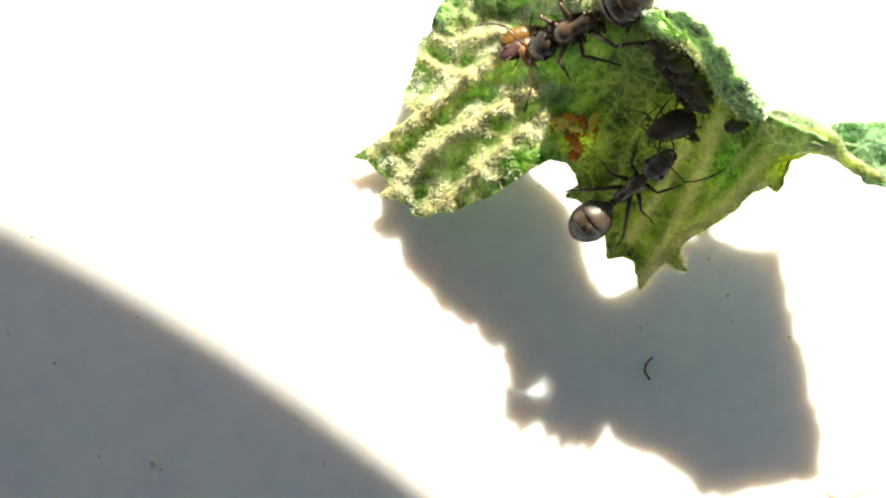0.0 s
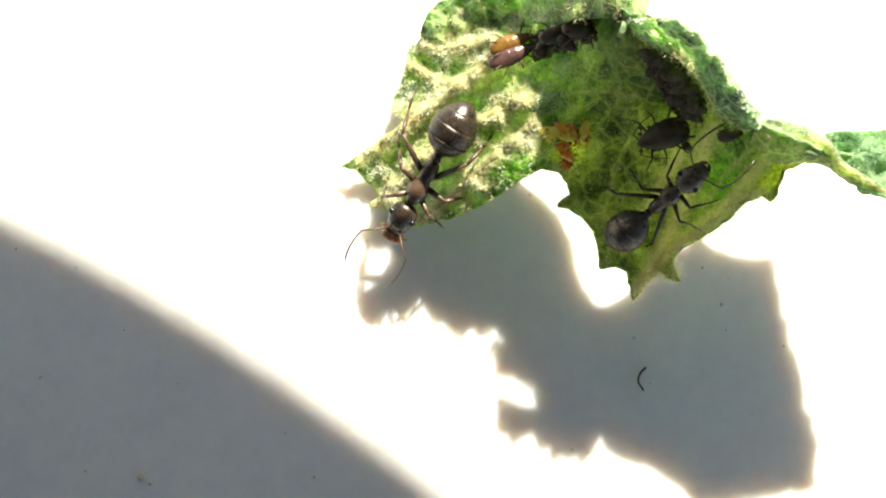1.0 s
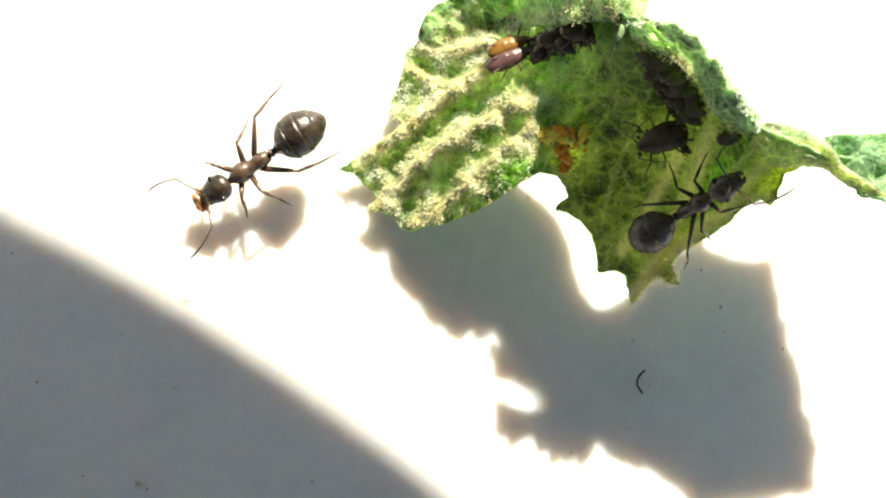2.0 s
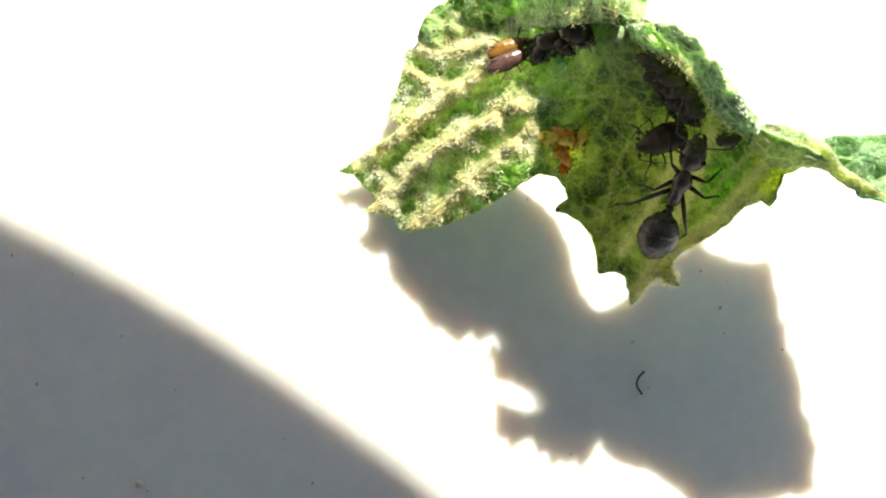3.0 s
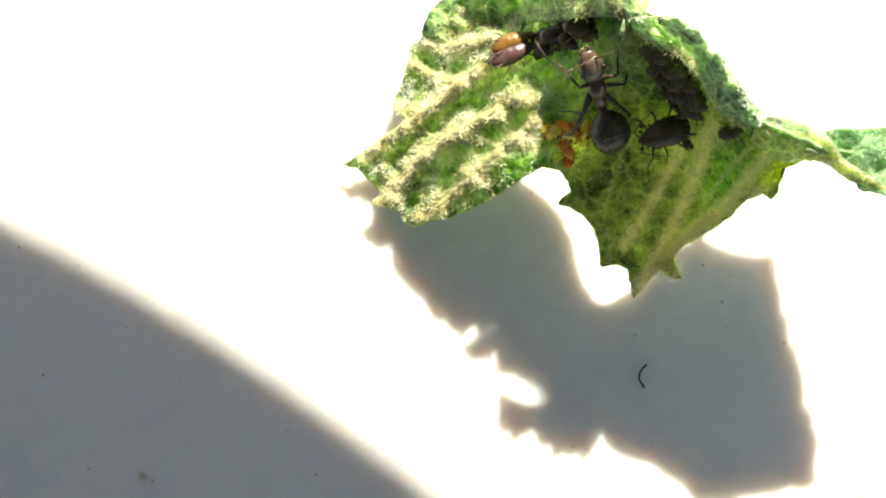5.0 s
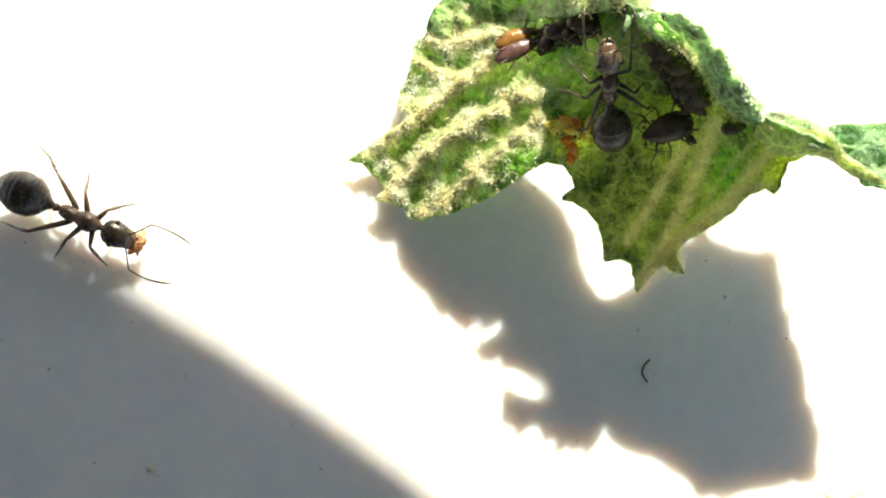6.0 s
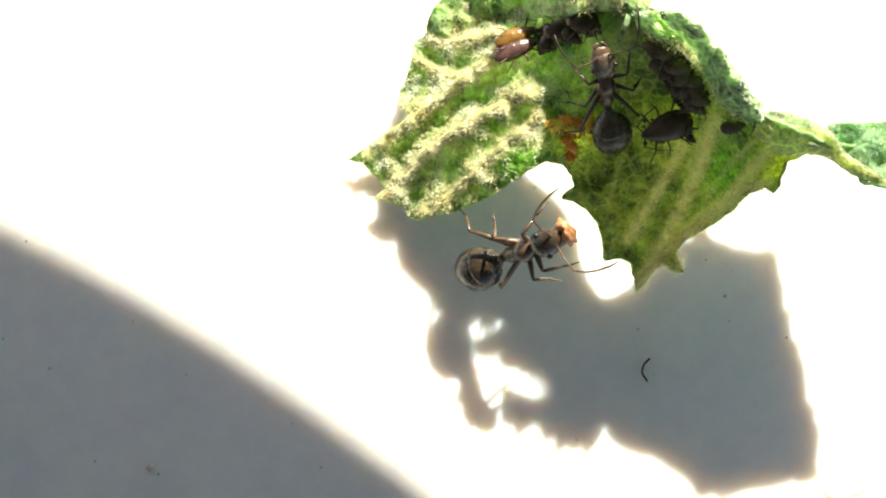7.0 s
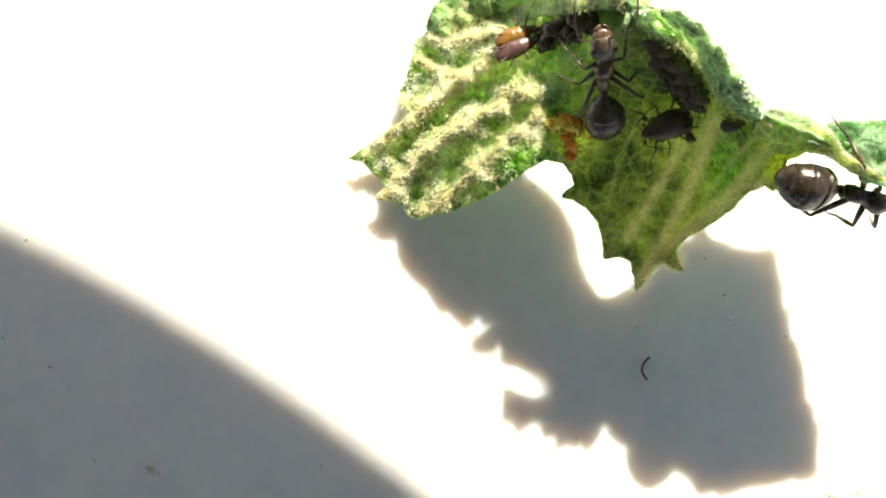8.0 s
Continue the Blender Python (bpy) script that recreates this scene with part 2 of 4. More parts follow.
def blade(outline, height, gap, rag=0.03, thick=0.07):
    """A leaf blade: an outline (mm, closed) filled with a fine net, raised by height(x, y), with a thickness and a ragged margin."""
    line = resample(np.vstack([outline, outline[:1]]), gap)[:-1]
    ring = [Vector((x + rag * wob(x, y, 5, 3.1), y + rag * wob(x, y, 5, 8.7))) for x, y in line]
    lo, hi = np.min(outline, axis=0), np.max(outline, axis=0)
    inner = []
    for i, y in enumerate(np.arange(lo[1], hi[1], gap * 0.87)):
        for x in np.arange(lo[0] + (i % 2) * gap / 2, hi[0], gap):
            inner.append(Vector((x + 0.2 * gap * wob(x, y, 9), y + 0.2 * gap * wob(y, x, 9))))
    ids = list(range(len(ring)))
    vs, _, fs, *_ = geometry.delaunay_2d_cdt(ring + inner, [], [ids], 1, 1e-5)
    top = [(v.x, v.y, height(v.x, v.y)) for v in vs]
    bm = bmesh.new()
    vt = [bm.verts.new(p) for p in top]
    for f in fs:
        try:
            bm.faces.new([vt[i] for i in f])
        except ValueError:
            pass
    loose = [v for v in bm.verts if not v.link_faces]
    bmesh.ops.delete(bm, geom=loose, context="VERTS")
    bmesh.ops.recalc_face_normals(bm, faces=bm.faces)
    bm.normal_update()
    if sum(f.normal.z for f in bm.faces) < 0:
        bmesh.ops.reverse_faces(bm, faces=bm.faces)
    bmesh.ops.solidify(bm, geom=bm.faces[:], thickness=thick)
    return bm


def strip(a, b, bulge, across=14, rough=0.06, thick=0.07, along=90, freq=2.2, seed=0.0, split=0.0, rise=0.0):
    """A folded band of leaf between two margins (points in mm), arched up between them."""
    a, b = spline(a, 12), spline(b, 12)
    a, b = (np.stack([np.interp(np.linspace(0, 1, along), np.linspace(0, 1, len(q)), q[:, k]) for k in range(3)], 1) for q in (a, b))
    bm = bmesh.new()
    rows = []
    for i in range(along):
        row = []
        for j in range(across + 1):
            v = j / across
            p = a[i] * (1 - v) + b[i] * v
            z = p[2] + bulge * min(1, (i / along + 0.02) / (rise + 0.02)) * math.sin(math.pi * v) ** 0.7 + rough * (wob(p[0], p[1], freq, seed) + 0.5 * wob(p[0], p[1], 3 * freq, seed + 2))
            ed = 0.05 * wob(i * 0.31, j, 1.0, seed) * (j in (0, across))
            row.append(bm.verts.new((p[0] + ed, p[1] + ed, z)))
        rows.append(row)
    for r0, r1 in zip(rows, rows[1:]):
        for k in range(across):
            f = bm.faces.new((r0[k], r0[k + 1], r1[k + 1], r1[k]))
            f.material_index = int(k / across + 0.12 * wob(r0[k].co.x, r0[k].co.y, 2.5, seed) < split)
    bmesh.ops.recalc_face_normals(bm, faces=bm.faces)
    bm.normal_update()
    if sum(f.normal.z for f in bm.faces) < 0:
        bmesh.ops.reverse_faces(bm, faces=bm.faces)
    bmesh.ops.solidify(bm, geom=bm.faces[:], thickness=thick)
    return bm


# ---- dish and table ----
def lathe(profile, n=128):
    bm = bmesh.new()
    rings = [[bm.verts.new((r * math.cos(2 * math.pi * k / n), r * math.sin(2 * math.pi * k / n), z)) for k in range(n)] for r, z in profile]
    for r0, r1 in zip(rings, rings[1:]):
        for k in range(n):
            bm.faces.new((r0[k], r0[(k + 1) % n], r1[(k + 1) % n], r1[k]))
    bm.faces.new(rings[0][::-1])
    bm.faces.new(rings[-1])
    bmesh.ops.recalc_face_normals(bm, faces=bm.faces)
    return bm


dish = tagged(part("dish", lathe([(60, -4), (62, -2.5), (95, -1.5), (128, 7), (130, 8), (128, 8.6), (94, 0.3), (90, 0)]), M_DISH),
              "white glazed dish with faint dirt specks in hard sun", "dish")
bm = bmesh.new()
bmesh.ops.create_grid(bm, x_segments=4, y_segments=4, size=300)
bmesh.ops.solidify(bm, geom=bm.faces[:], thickness=25)
bmesh.ops.translate(bm, verts=bm.verts, vec=(0, 0, -4.05 - max(v.co.z for v in bm.verts)))
tagged(part("table_top", bm, M_TABLE, smooth=False), "weathered brown wooden table top under the dish", "table", kind="structure")

# ---- the curled leaf ----
LEFT_HEIGHTS = [(-2.50, 1.95, 0.55), (-1.90, 0.94, 0.40), (-0.89, 0.43, 0.85), (-1.32, 1.56, 0.50), (0.08, 0.56, 1.60), (1.00, 1.00, 2.30), (1.75, 1.50, 3.00), (2.22, 1.77, 2.80), (2.65, 1.73, 2.40), (-1.31, 3.30, 0.65), (-0.86, 4.88, 0.80), (-0.05, 1.92, 1.50), (0.88, 2.67, 2.20), (-0.19, 3.58, 1.20), (0.88, 4.30, 1.90), (1.89, 3.25, 2.90), (1.52, 3.81, 2.60), (2.77, 2.65, 3.10), (3.22, 3.86, 3.70), (2.72, 4.81, 3.60), (-0.06, 5.68, 1.00), (1.54, 5.58, 2.20)]
RIGHT_HEIGHTS = [(3.00, 1.21, 2.20), (2.68, 0.92, 2.10), (3.65, 0.34, 2.30), (4.34, -1.27, 2.50), (3.65, -0.52, 2.30), (5.16, -0.77, 2.70), (5.73, 0.14, 3.10), (6.58, 0.98, 4.20), (6.93, 0.99, 5.00), (4.72, 1.17, 3.00), (5.83, 1.77, 3.80), (5.17, 3.00, 4.00), (6.44, 2.29, 4.90), (7.28, 2.38, 5.30), (7.55, 1.72, 5.20), (3.81, 4.11, 4.80), (3.99, 3.04, 3.60), (5.00, 4.10, 4.90), (5.96, 3.25, 4.90)]
KNOTS = np.array(LEFT_HEIGHTS + RIGHT_HEIGHTS)


def plate_spline(knots, lam=0.02):
    """A thin plate bent through knots (x, y, z)."""
    xy, n = knots[:, :2], len(knots)
    d = np.linalg.norm(xy[:, None] - xy[None], axis=2)
    k = np.where(d > 0, d * d * np.log(d + 1e-12), 0) + lam * np.eye(n)
    m = np.c_[np.ones(n), xy]
    w = np.linalg.solve(np.block([[k, m], [m.T, np.zeros((3, 3))]]), np.r_[knots[:, 2], 0, 0, 0])

    def at(x, y):
        r2 = (xy[:, 0] - x) ** 2 + (xy[:, 1] - y) ** 2 + 1e-12
        return float((0.5 * r2 * np.log(r2)) @ w[:n] + w[n] + w[n + 1] * x + w[n + 2] * y)
    return at


lie = plate_spline(KNOTS)

# ribs: way (x, y), height, half width, how downy
RIBS = [
    ([(1.17, 4.43), (0.22, 3.66), (-0.61, 3.08), (-1.32, 2.67), (-2.03, 2.16)], 0.62, 0.28, 1.0),
    ([(1.94, 3.35), (1.01, 2.95), (0.08, 2.48), (-0.68, 1.98), (-1.32, 1.35), (-1.83, 0.98)], 0.66, 0.28, 1.0),
    ([(1.04, 4.76), (0.22, 4.72), (-0.58, 4.84)], 0.42, 0.24, 1.0),
    ([(1.95, 2.66), (1.12, 1.97), (0.35, 1.29), (-0.68, 0.54)], 0.22, 0.30, 0.8),
    ([(-0.78, 4.35), (-0.26, 4.00), (0.22, 3.75)], 0.2, 0.2, 0.6),
    ([(6.85, 1.85), (6.23, 0.90), (5.75, 0.38), (5.20, -0.12), (4.92, -0.50)], 0.16, 0.22, 0.48),
    ([(5.78, 2.55), (5.55, 1.34), (5.14, 0.27), (4.47, -1.08)], 0.26, 0.27, 0.48),
    ([(5.26, 2.03), (4.84, 1.17), (4.45, 0.40), (4.15, -0.10)], 0.2, 0.20, 0.48),
    ([(6.60, 2.10), (6.20, 1.60), (5.85, 0.90)], 0.10, 0.10, 0.2),
    ([(4.18, 2.32), (3.87, 1.45), (3.71, 0.54)], 0.10, 0.08, 0.0),
    ([(4.19, 3.25), (3.24, 3.43), (2.26, 3.36), (1.52, 3.61)], 0.10, 0.07, 0.0),
    ([(3.38, 4.43), (3.68, 3.72), (3.70, 2.93)], 0.08, 0.05, 0.0),
]
RIB_LINES = [(resample(spline(way, 8), 0.08), h, w, d) for way, h, w, d in RIBS]


def down(x, y):
    """How downy the blade is at a place."""
    left = 1 / (1 + math.exp((x - 2.1 - 0.3 * y + 0.5 * wob(x, y, 0.8)) * 4))
    return left


def ribbed(x, y):
    """How far the ribs raise the blade at many places."""
    z = np.zeros(len(x))
    for line, h, w, _ in RIB_LINES:
        d2 = (line[:, 0][None] - x[:, None]) ** 2 + (line[:, 1][None] - y[:, None]) ** 2
        near = np.argmin(d2, axis=1)
        z += h * (1 - 0.85 * (near / len(line)) ** 3) * np.exp(-d2[np.arange(len(x)), near] / (w * w))
    return z


def puckers(x, y):
    q = 0.55 + 0.45 * down(x, y)
    return q * (0.12 * wob(x, y, 1.2, 1.3) + 0.24 * wob(x, y, 2.6, 4.2) + 0.08 * wob(x, y, 8, 2.2))


def relief(x, y):
    z = lie(x, y) + float(ribbed(np.array([x]), np.array([y]))[0]) * (0.8 + 0.4 * wob(x, y, 3)) + puckers(x, y)
    return max(z, 0.09)


def inside(x, y, ring):
    hit = False
    for (x0, y0), (x1, y1) in zip(ring, ring[1:] + ring[:1]):
        if (y0 > y) != (y1 > y) and x < (x1 - x0) * (y - y0) / (y1 - y0) + x0:
            hit = not hit
    return hit


LEFT_MARGIN = [(2.65, 1.70), (2.22, 1.77), (1.78, 1.51), (1.31, 1.19), (1.08, 1.04), (0.61, 0.84), (0.08, 0.60), (-0.44, 0.54), (-0.78, 0.42), (-1.06, 0.50),
               (-1.15, 0.74), (-1.46, 0.89), (-1.90, 0.92), (-1.61, 1.23), (-1.75, 1.38), (-2.04, 1.68), (-2.23, 1.85), (-2.59, 1.95), (-2.29, 2.08), (-1.82, 2.43),
               (-1.17, 2.83), (-0.99, 3.02), (-1.19, 3.14), (-1.34, 3.32), (-1.27, 3.58), (-1.10, 4.06), (-0.97, 4.54), (-0.92, 4.86), (-0.68, 5.01), (-0.19, 5.69),
               (1.54, 5.65), (3.27, 5.30), (4.12, 4.89)]
RIGHT_MARGIN = [(4.95, 4.41), (5.72, 3.78), (6.18, 3.00), (6.63, 2.40), (7.29, 2.26), (7.55, 1.72), (7.20, 1.56), (7.05, 1.22), (6.95, 0.90), (6.82, 1.05),
                (6.60, 0.98), (6.33, 0.60), (5.82, 0.17), (5.40, -0.08), (5.22, -0.35), (5.41, -0.83), (5.16, -0.78), (4.98, -0.59), (4.78, -0.77), (4.37, -1.31),
                (4.32, -0.88), (4.25, -0.59), (3.95, -0.49), (3.64, -0.57), (3.62, -0.12), (3.51, 0.30), (3.27, 0.64), (2.92, 0.85), (2.62, 0.90), (2.97, 1.17),
                (2.89, 1.40)]

leaf = thing("curled_leaf", "crumpled green downy leaf with toothed margin on the dish", "leaf")
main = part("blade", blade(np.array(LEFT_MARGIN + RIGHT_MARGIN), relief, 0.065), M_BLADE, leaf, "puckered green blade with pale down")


def mark(ob, name, value):
    """A value for each vertex, from its place in mm."""
    a = ob.data.attributes.new(name, "FLOAT", "POINT")
    a.data.foreach_set("value", [float(min(1, max(0, value(v.co.x / MM, v.co.y / MM)))) for v in ob.data.vertices])


def hump(x, y, cx, cy, rx, ry):
    return math.exp(-(((x - cx) / rx) ** 2 + ((y - cy) / ry) ** 2) ** 2)


def veined(x, y):
    return max(min(0.95, 6 * w) * math.exp(-(np.min((line[:, 0] - x) ** 2 + (line[:, 1] - y) ** 2) / (0.55 * w) ** 2)) for line, h, w, d in RIB_LINES)


mark(main, "downy", down)
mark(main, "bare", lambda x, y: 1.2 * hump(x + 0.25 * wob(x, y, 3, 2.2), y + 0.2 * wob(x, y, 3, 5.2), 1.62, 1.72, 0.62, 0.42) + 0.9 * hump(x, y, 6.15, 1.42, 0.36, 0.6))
mark(main, "thin", lambda x, y: 1 / (1 + math.exp(-9 * (x - 6.78 + 0.25 * wob(x, y, 2, 1.2)))) + 0.8 * hump(x, y, 2.75, 2.25, 0.45, 0.45))
mark(main, "rib", veined)
mark(main, "fresh", lambda x, y: 1 / (1 + math.exp(-3.5 * (x - 5.2 + 0.5 * (1.2 - y) * (y < 1.2) + 0.5 * wob(x, y, 1.5, 9.1)))))
for line, h, w, d in RIB_LINES:
    if d < 0.5:
        continue
    n = len(line)
    rad = [w * 0.5 * (1 - 0.68 * i / n) for i in range(n)]
    part("vein", tube(bmesh.new(), [(x, y, relief(x, y) - 0.78 * r) for (x, y), r in zip(line, rad)], rad, 9), M_RIDGE, leaf)

for border in (LEFT_MARGIN[:21], RIGHT_MARGIN[6:]):
    way = resample(np.array(border), 0.08)
    way = [(x + 0.03 * wob(x, y, 5, 3.1), y + 0.03 * wob(x, y, 5, 8.7)) for x, y in way]
    part("edge", tube(bmesh.new(), [(x, y, relief(x, y) - 0.03) for x, y in way], [0.03 + 0.012 * wob(x, y, 3, 2.0) for x, y in way], 6), M_THIN, leaf, "thin pale margin")

UPPER_OUT = [(-0.64, 5.10, 1.00), (-0.50, 5.54, 1.02), (-0.26, 5.78, 1.06), (0.19, 6.03, 1.20), (0.75, 6.71, 1.90), (1.75, 7.10, 3.00), (3.21, 6.76, 4.80), (4.25, 6.28, 4.30), (4.37, 5.30, 4.50), (4.27, 4.92, 4.80), (4.04, 4.65, 5.20),
             (3.76, 4.62, 5.20), (3.07, 4.77, 4.55), (2.44, 4.85, 3.90), (1.90, 5.08, 2.80), (1.42, 5.12, 2.00), (0.90, 4.96, 1.50), (0.08, 4.83, 1.12)]
upper_lie = plate_spline(np.array(UPPER_OUT + [(3.25, 5.15, 5.30), (3.60, 5.00, 5.40), (2.80, 5.35, 4.55)]))


def upper_relief(x, y):
    z = upper_lie(x, y) + 0.25
    z += 0.46 * wob(x * 1.0, y * 0.5, 2.4, 5.0) + 0.20 * wob(x, y, 3.5, 6.0) + 0.06 * wob(x, y, 9, 1.0)
    return z


lobe = part("upper_lobe", blade(np.array(UPPER_OUT)[:, :2], upper_relief, 0.09), M_QUILT, leaf, "quilted upper lobe bent over")
RIM_OUT = [(3.74, 4.62, 5.60), (4.29, 4.57, 6.20), (4.77, 4.27, 6.75), (5.43, 3.83, 6.30), (5.96, 3.23, 6.00), (6.50, 2.66, 5.50), (6.48, 2.32, 5.40)]
RIM_IN = [(3.92, 4.40, 5.30), (4.30, 4.12, 5.35), (4.75, 3.85, 5.70), (5.29, 3.23, 5.80), (5.59, 2.75, 5.60), (6.22, 2.37, 5.40)]
rim = part("rolled_margin", strip(RIM_IN, RIM_OUT, 0.85, 30, 0.30, 0.07, 150, 2.8, 0.0, 0.0, 0.15), M_BLUISH, leaf, "rolled bluish-green leaf margin")
# unseen sheet whose edges are set so its shadow fills the outline on the dish
back = part("margin_back", strip([(2.66, 5.23, 4.00), (2.94, 5.22, 4.65), (3.25, 5.14, 5.20), (3.60, 4.95, 5.50), (3.95, 4.74, 5.65), (4.38, 4.50, 6.00), (4.80, 4.29, 6.40), (5.34, 3.77, 6.40), (5.86, 3.17, 6.10), (6.37, 2.61, 5.75), (6.78, 2.36, 5.95), (7.31, 2.13, 6.00), (7.94, 1.86, 5.85)],
                          [(2.81, 5.62, 2.70), (3.20, 4.91, 2.70), (3.86, 4.66, 2.90), (4.30, 4.49, 3.10), (4.77, 4.28, 3.50), (5.09, 4.07, 3.90), (5.46, 3.82, 4.10), (5.86, 3.73, 4.20), (6.29, 3.20, 3.50), (6.66, 2.82, 2.40), (7.45, 2.21, 1.80), (8.08, 2.18, 2.00), (9.07, 1.85, 2.50)], 0.0, 14, 0.05, 0.07, 110), M_BLUISH, leaf, "hidden underside of the leaf folded down behind, added for its shadow")
tail = part("tail", strip([(6.39, 2.12, 5.20), (6.99, 1.69, 5.30), (7.51, 1.70, 5.40), (7.93, 1.63, 5.50), (8.16, 1.41, 5.60), (9.21, 0.85, 5.70)],
                          [(6.41, 2.55, 5.50), (6.82, 2.58, 5.80), (7.22, 2.46, 5.90), (7.77, 2.23, 5.80), (8.16, 1.80, 5.70), (9.17, 1.05, 5.80)], 0.25, 16, 0.13, seed=3.0, split=0.62), M_BLUISH, leaf, "narrow twisted end of the leaf")
# a gap between lobe and margin: faces that would shade this sunlit notch are cut
LIT_NOTCH = [(1.00, -3.30), (1.73, -3.34), (2.41, -3.62), (2.73, -4.17), (2.09, -4.13), (1.51, -3.93), (1.20, -3.77)]
for ob in (rim, back):
    bm = bmesh.new()
    bm.from_mesh(ob.data)
    cut = []
    for f in bm.faces:
        c = f.calc_center_median() / MM
        if inside(c.x - 0.44 * c.z, c.y - 1.259 * c.z, LIT_NOTCH):
            cut.append(f)
    bmesh.ops.delete(bm, geom=cut, context="FACES")
    bm.to_mesh(ob.data)
    bm.free()
tail.data.materials.append(M_CREAM)

side_leaf = thing("broad_leaf", "broad pale green leaf of the same shoot", "leaf")
SIDE_OUT = [(7.88, 2.28, 5.60), (8.10, 2.36, 5.70), (8.53, 2.33, 5.80), (9.06, 2.36, 6.00), (9.17, 2.76, 6.10), (9.10, 4.31, 6.40), (9.03, 5.51, 6.50), (8.41, 5.64, 6.50), (7.39, 5.64, 6.50), (6.88, 5.85, 6.50),
            (7.73, 6.43, 6.50), (8.18, 7.22, 6.50), (9.34, 7.76, 6.50), (9.95, 7.92, 6.50), (11.02, 7.70, 6.50), (11.23, 7.13, 6.50), (11.57, 5.58, 6.50), (12.09, 4.15, 6.50), (12.25, 3.00, 6.50), (12.19, 1.97, 6.50), (10.66, 1.79, 6.50),
            (9.88, 1.27, 6.20), (9.10, 0.91, 6.00), (8.65, 1.11, 5.80), (8.22, 1.43, 5.70), (8.11, 1.82, 5.60)]
side_lie = plate_spline(np.array(SIDE_OUT))
side = part("blade", blade(np.array(SIDE_OUT)[:, :2], lambda x, y: side_lie(x, y) + 0.25 * wob(x, y, 1.8, 7) + 0.10 * wob(x, y, 5, 7), 0.09), M_PALE, side_leaf)

# added out of sight below the blade to close holes in the cast shadow
part("underside", strip([(7.40, 1.84, 5.90), (8.68, 1.82, 5.70), (9.31, 1.74, 5.90), (9.84, 1.74, 6.00)], [(9.00, 1.88, 2.50), (9.51, 1.44, 3.30), (10.04, 1.19, 4.00), (10.52, 1.35, 4.60)], 0.0, 12, 0.05, 0.07, 60), M_BLUISH, side_leaf, "hidden edge folded down below the leaf, added for its shadow")
part("stem", tube(bmesh.new(), spline([(9.6, 7.7, 6.5), (8.6, 8.5, 6.1), (7.4, 9.6, 5.2), (5.6, 11, 4.0), (4.0, 12, 3.2)], 8), [0.15] * 33, 10), M_STEM, side_leaf)
shoot = thing("plant_stem", "cut green stem of the leafy shoot lying on the dish", "stem")
part("stem", tube(bmesh.new(), spline([(3.2, 6.3, 4.5), (3.4, 8, 4.3), (4, 12, 3.2), (5, 25, 1.2), (6, 45, 0.7), (6.5, 60, 0.7)], 8), [0.5] * 41, 12), M_STEM, shoot)


# ---- down on the leaf ----
def hairs(name, spots, parent, length=0.2, width=0.012, seed=1, material=None):
    """Fine bent hairs, one thin blade of two quads each."""
    rnd = random.Random(seed)
    verts, faces = [], []
    for x, y, z in spots:
        w = rnd.uniform(0, 2 * math.pi)
        lean = rnd.uniform(0.2, 1.0)
        ln = length * rnd.uniform(0.5, 1.4)
        d = Vector((math.cos(w) * lean, math.sin(w) * lean, rnd.uniform(0.5, 1.0))).normalized()
        side = d.cross(Vector((rnd.uniform(-1, 1), rnd.uniform(-1, 1), 0.3))).normalized() * width / 2
        p0 = Vector((x, y, z))
        p1 = p0 + d * ln * 0.55
        p2 = p1 + (d + Vector((rnd.uniform(-0.6, 0.6), rnd.uniform(-0.6, 0.6), -0.2))).normalized() * ln * 0.5
        b = len(verts)
        for p, s in ((p0, 1.0), (p1, 0.8), (p2, 0.25)):
            verts += [(p + side * s) * MM, (p - side * s) * MM]
        faces += [(b, b + 1, b + 3, b + 2), (b + 2, b + 3, b + 5, b + 4)]
    me = bpy.data.meshes.new(name)
    me.from_pydata([tuple(v) for v in verts], [], faces)
    me.materials.append(material or M_HAIR)
    ob = new(name, me)
    ob.parent = parent
    return tagged(ob, "" if material else "fine pale leaf down", kind="stuff")


rnd = random.Random(5)
spots = []
for line, h, w, d in RIB_LINES:
    for x, y in line:
        for _ in range(int((36 + 18 * wob(x, y, 2.2, 6.1)) * d)):
            spots.append((x + rnd.gauss(0, w * 0.52), y + rnd.gauss(0, w * 0.52)))
ring = LEFT_MARGIN + RIGHT_MARGIN
for _ in range(75000):
    a, b = rnd.uniform(-3, 3.2), rnd.uniform(-0.2, 6)
    if rnd.random() < down(a, b) * (0.30 + 2.6 * puckers(a, b) + 0.25 * wob(a, b, 1.1, 3)):
        spots.append((a, b))
for _ in range(9000):
    spots.append((rnd.uniform(2.5, 9.3), rnd.uniform(-1.6, 4)))
spots = [(x, y) for x, y in spots if inside(x, y, ring) and rnd.random() > 0.95 * hump(x, y, 1.62, 1.72, 0.62, 0.42)]
up = ribbed(*np.array(spots).T)
spots = [(x, y, max(0.08, lie(x, y) + r * (0.8 + 0.4 * wob(x, y, 3)) + puckers(x, y) - 0.01)) for (x, y), r in zip(spots, up)]
hairs("leaf_down", spots, leaf, 0.135, 0.0125)

frost = []
while len(frost) < 15000:
    a, b = rnd.uniform(-3, 2.8), rnd.uniform(0.2, 6)
    if inside(a, b, ring) and rnd.random() < down(a, b) * (0.35 + 1.6 * wob(a, b, 2.4, 7.7)) * (1 - hump(a, b, 1.62, 1.72, 0.62, 0.42)):
        frost.append((a, b))
up = ribbed(*np.array(frost).T)
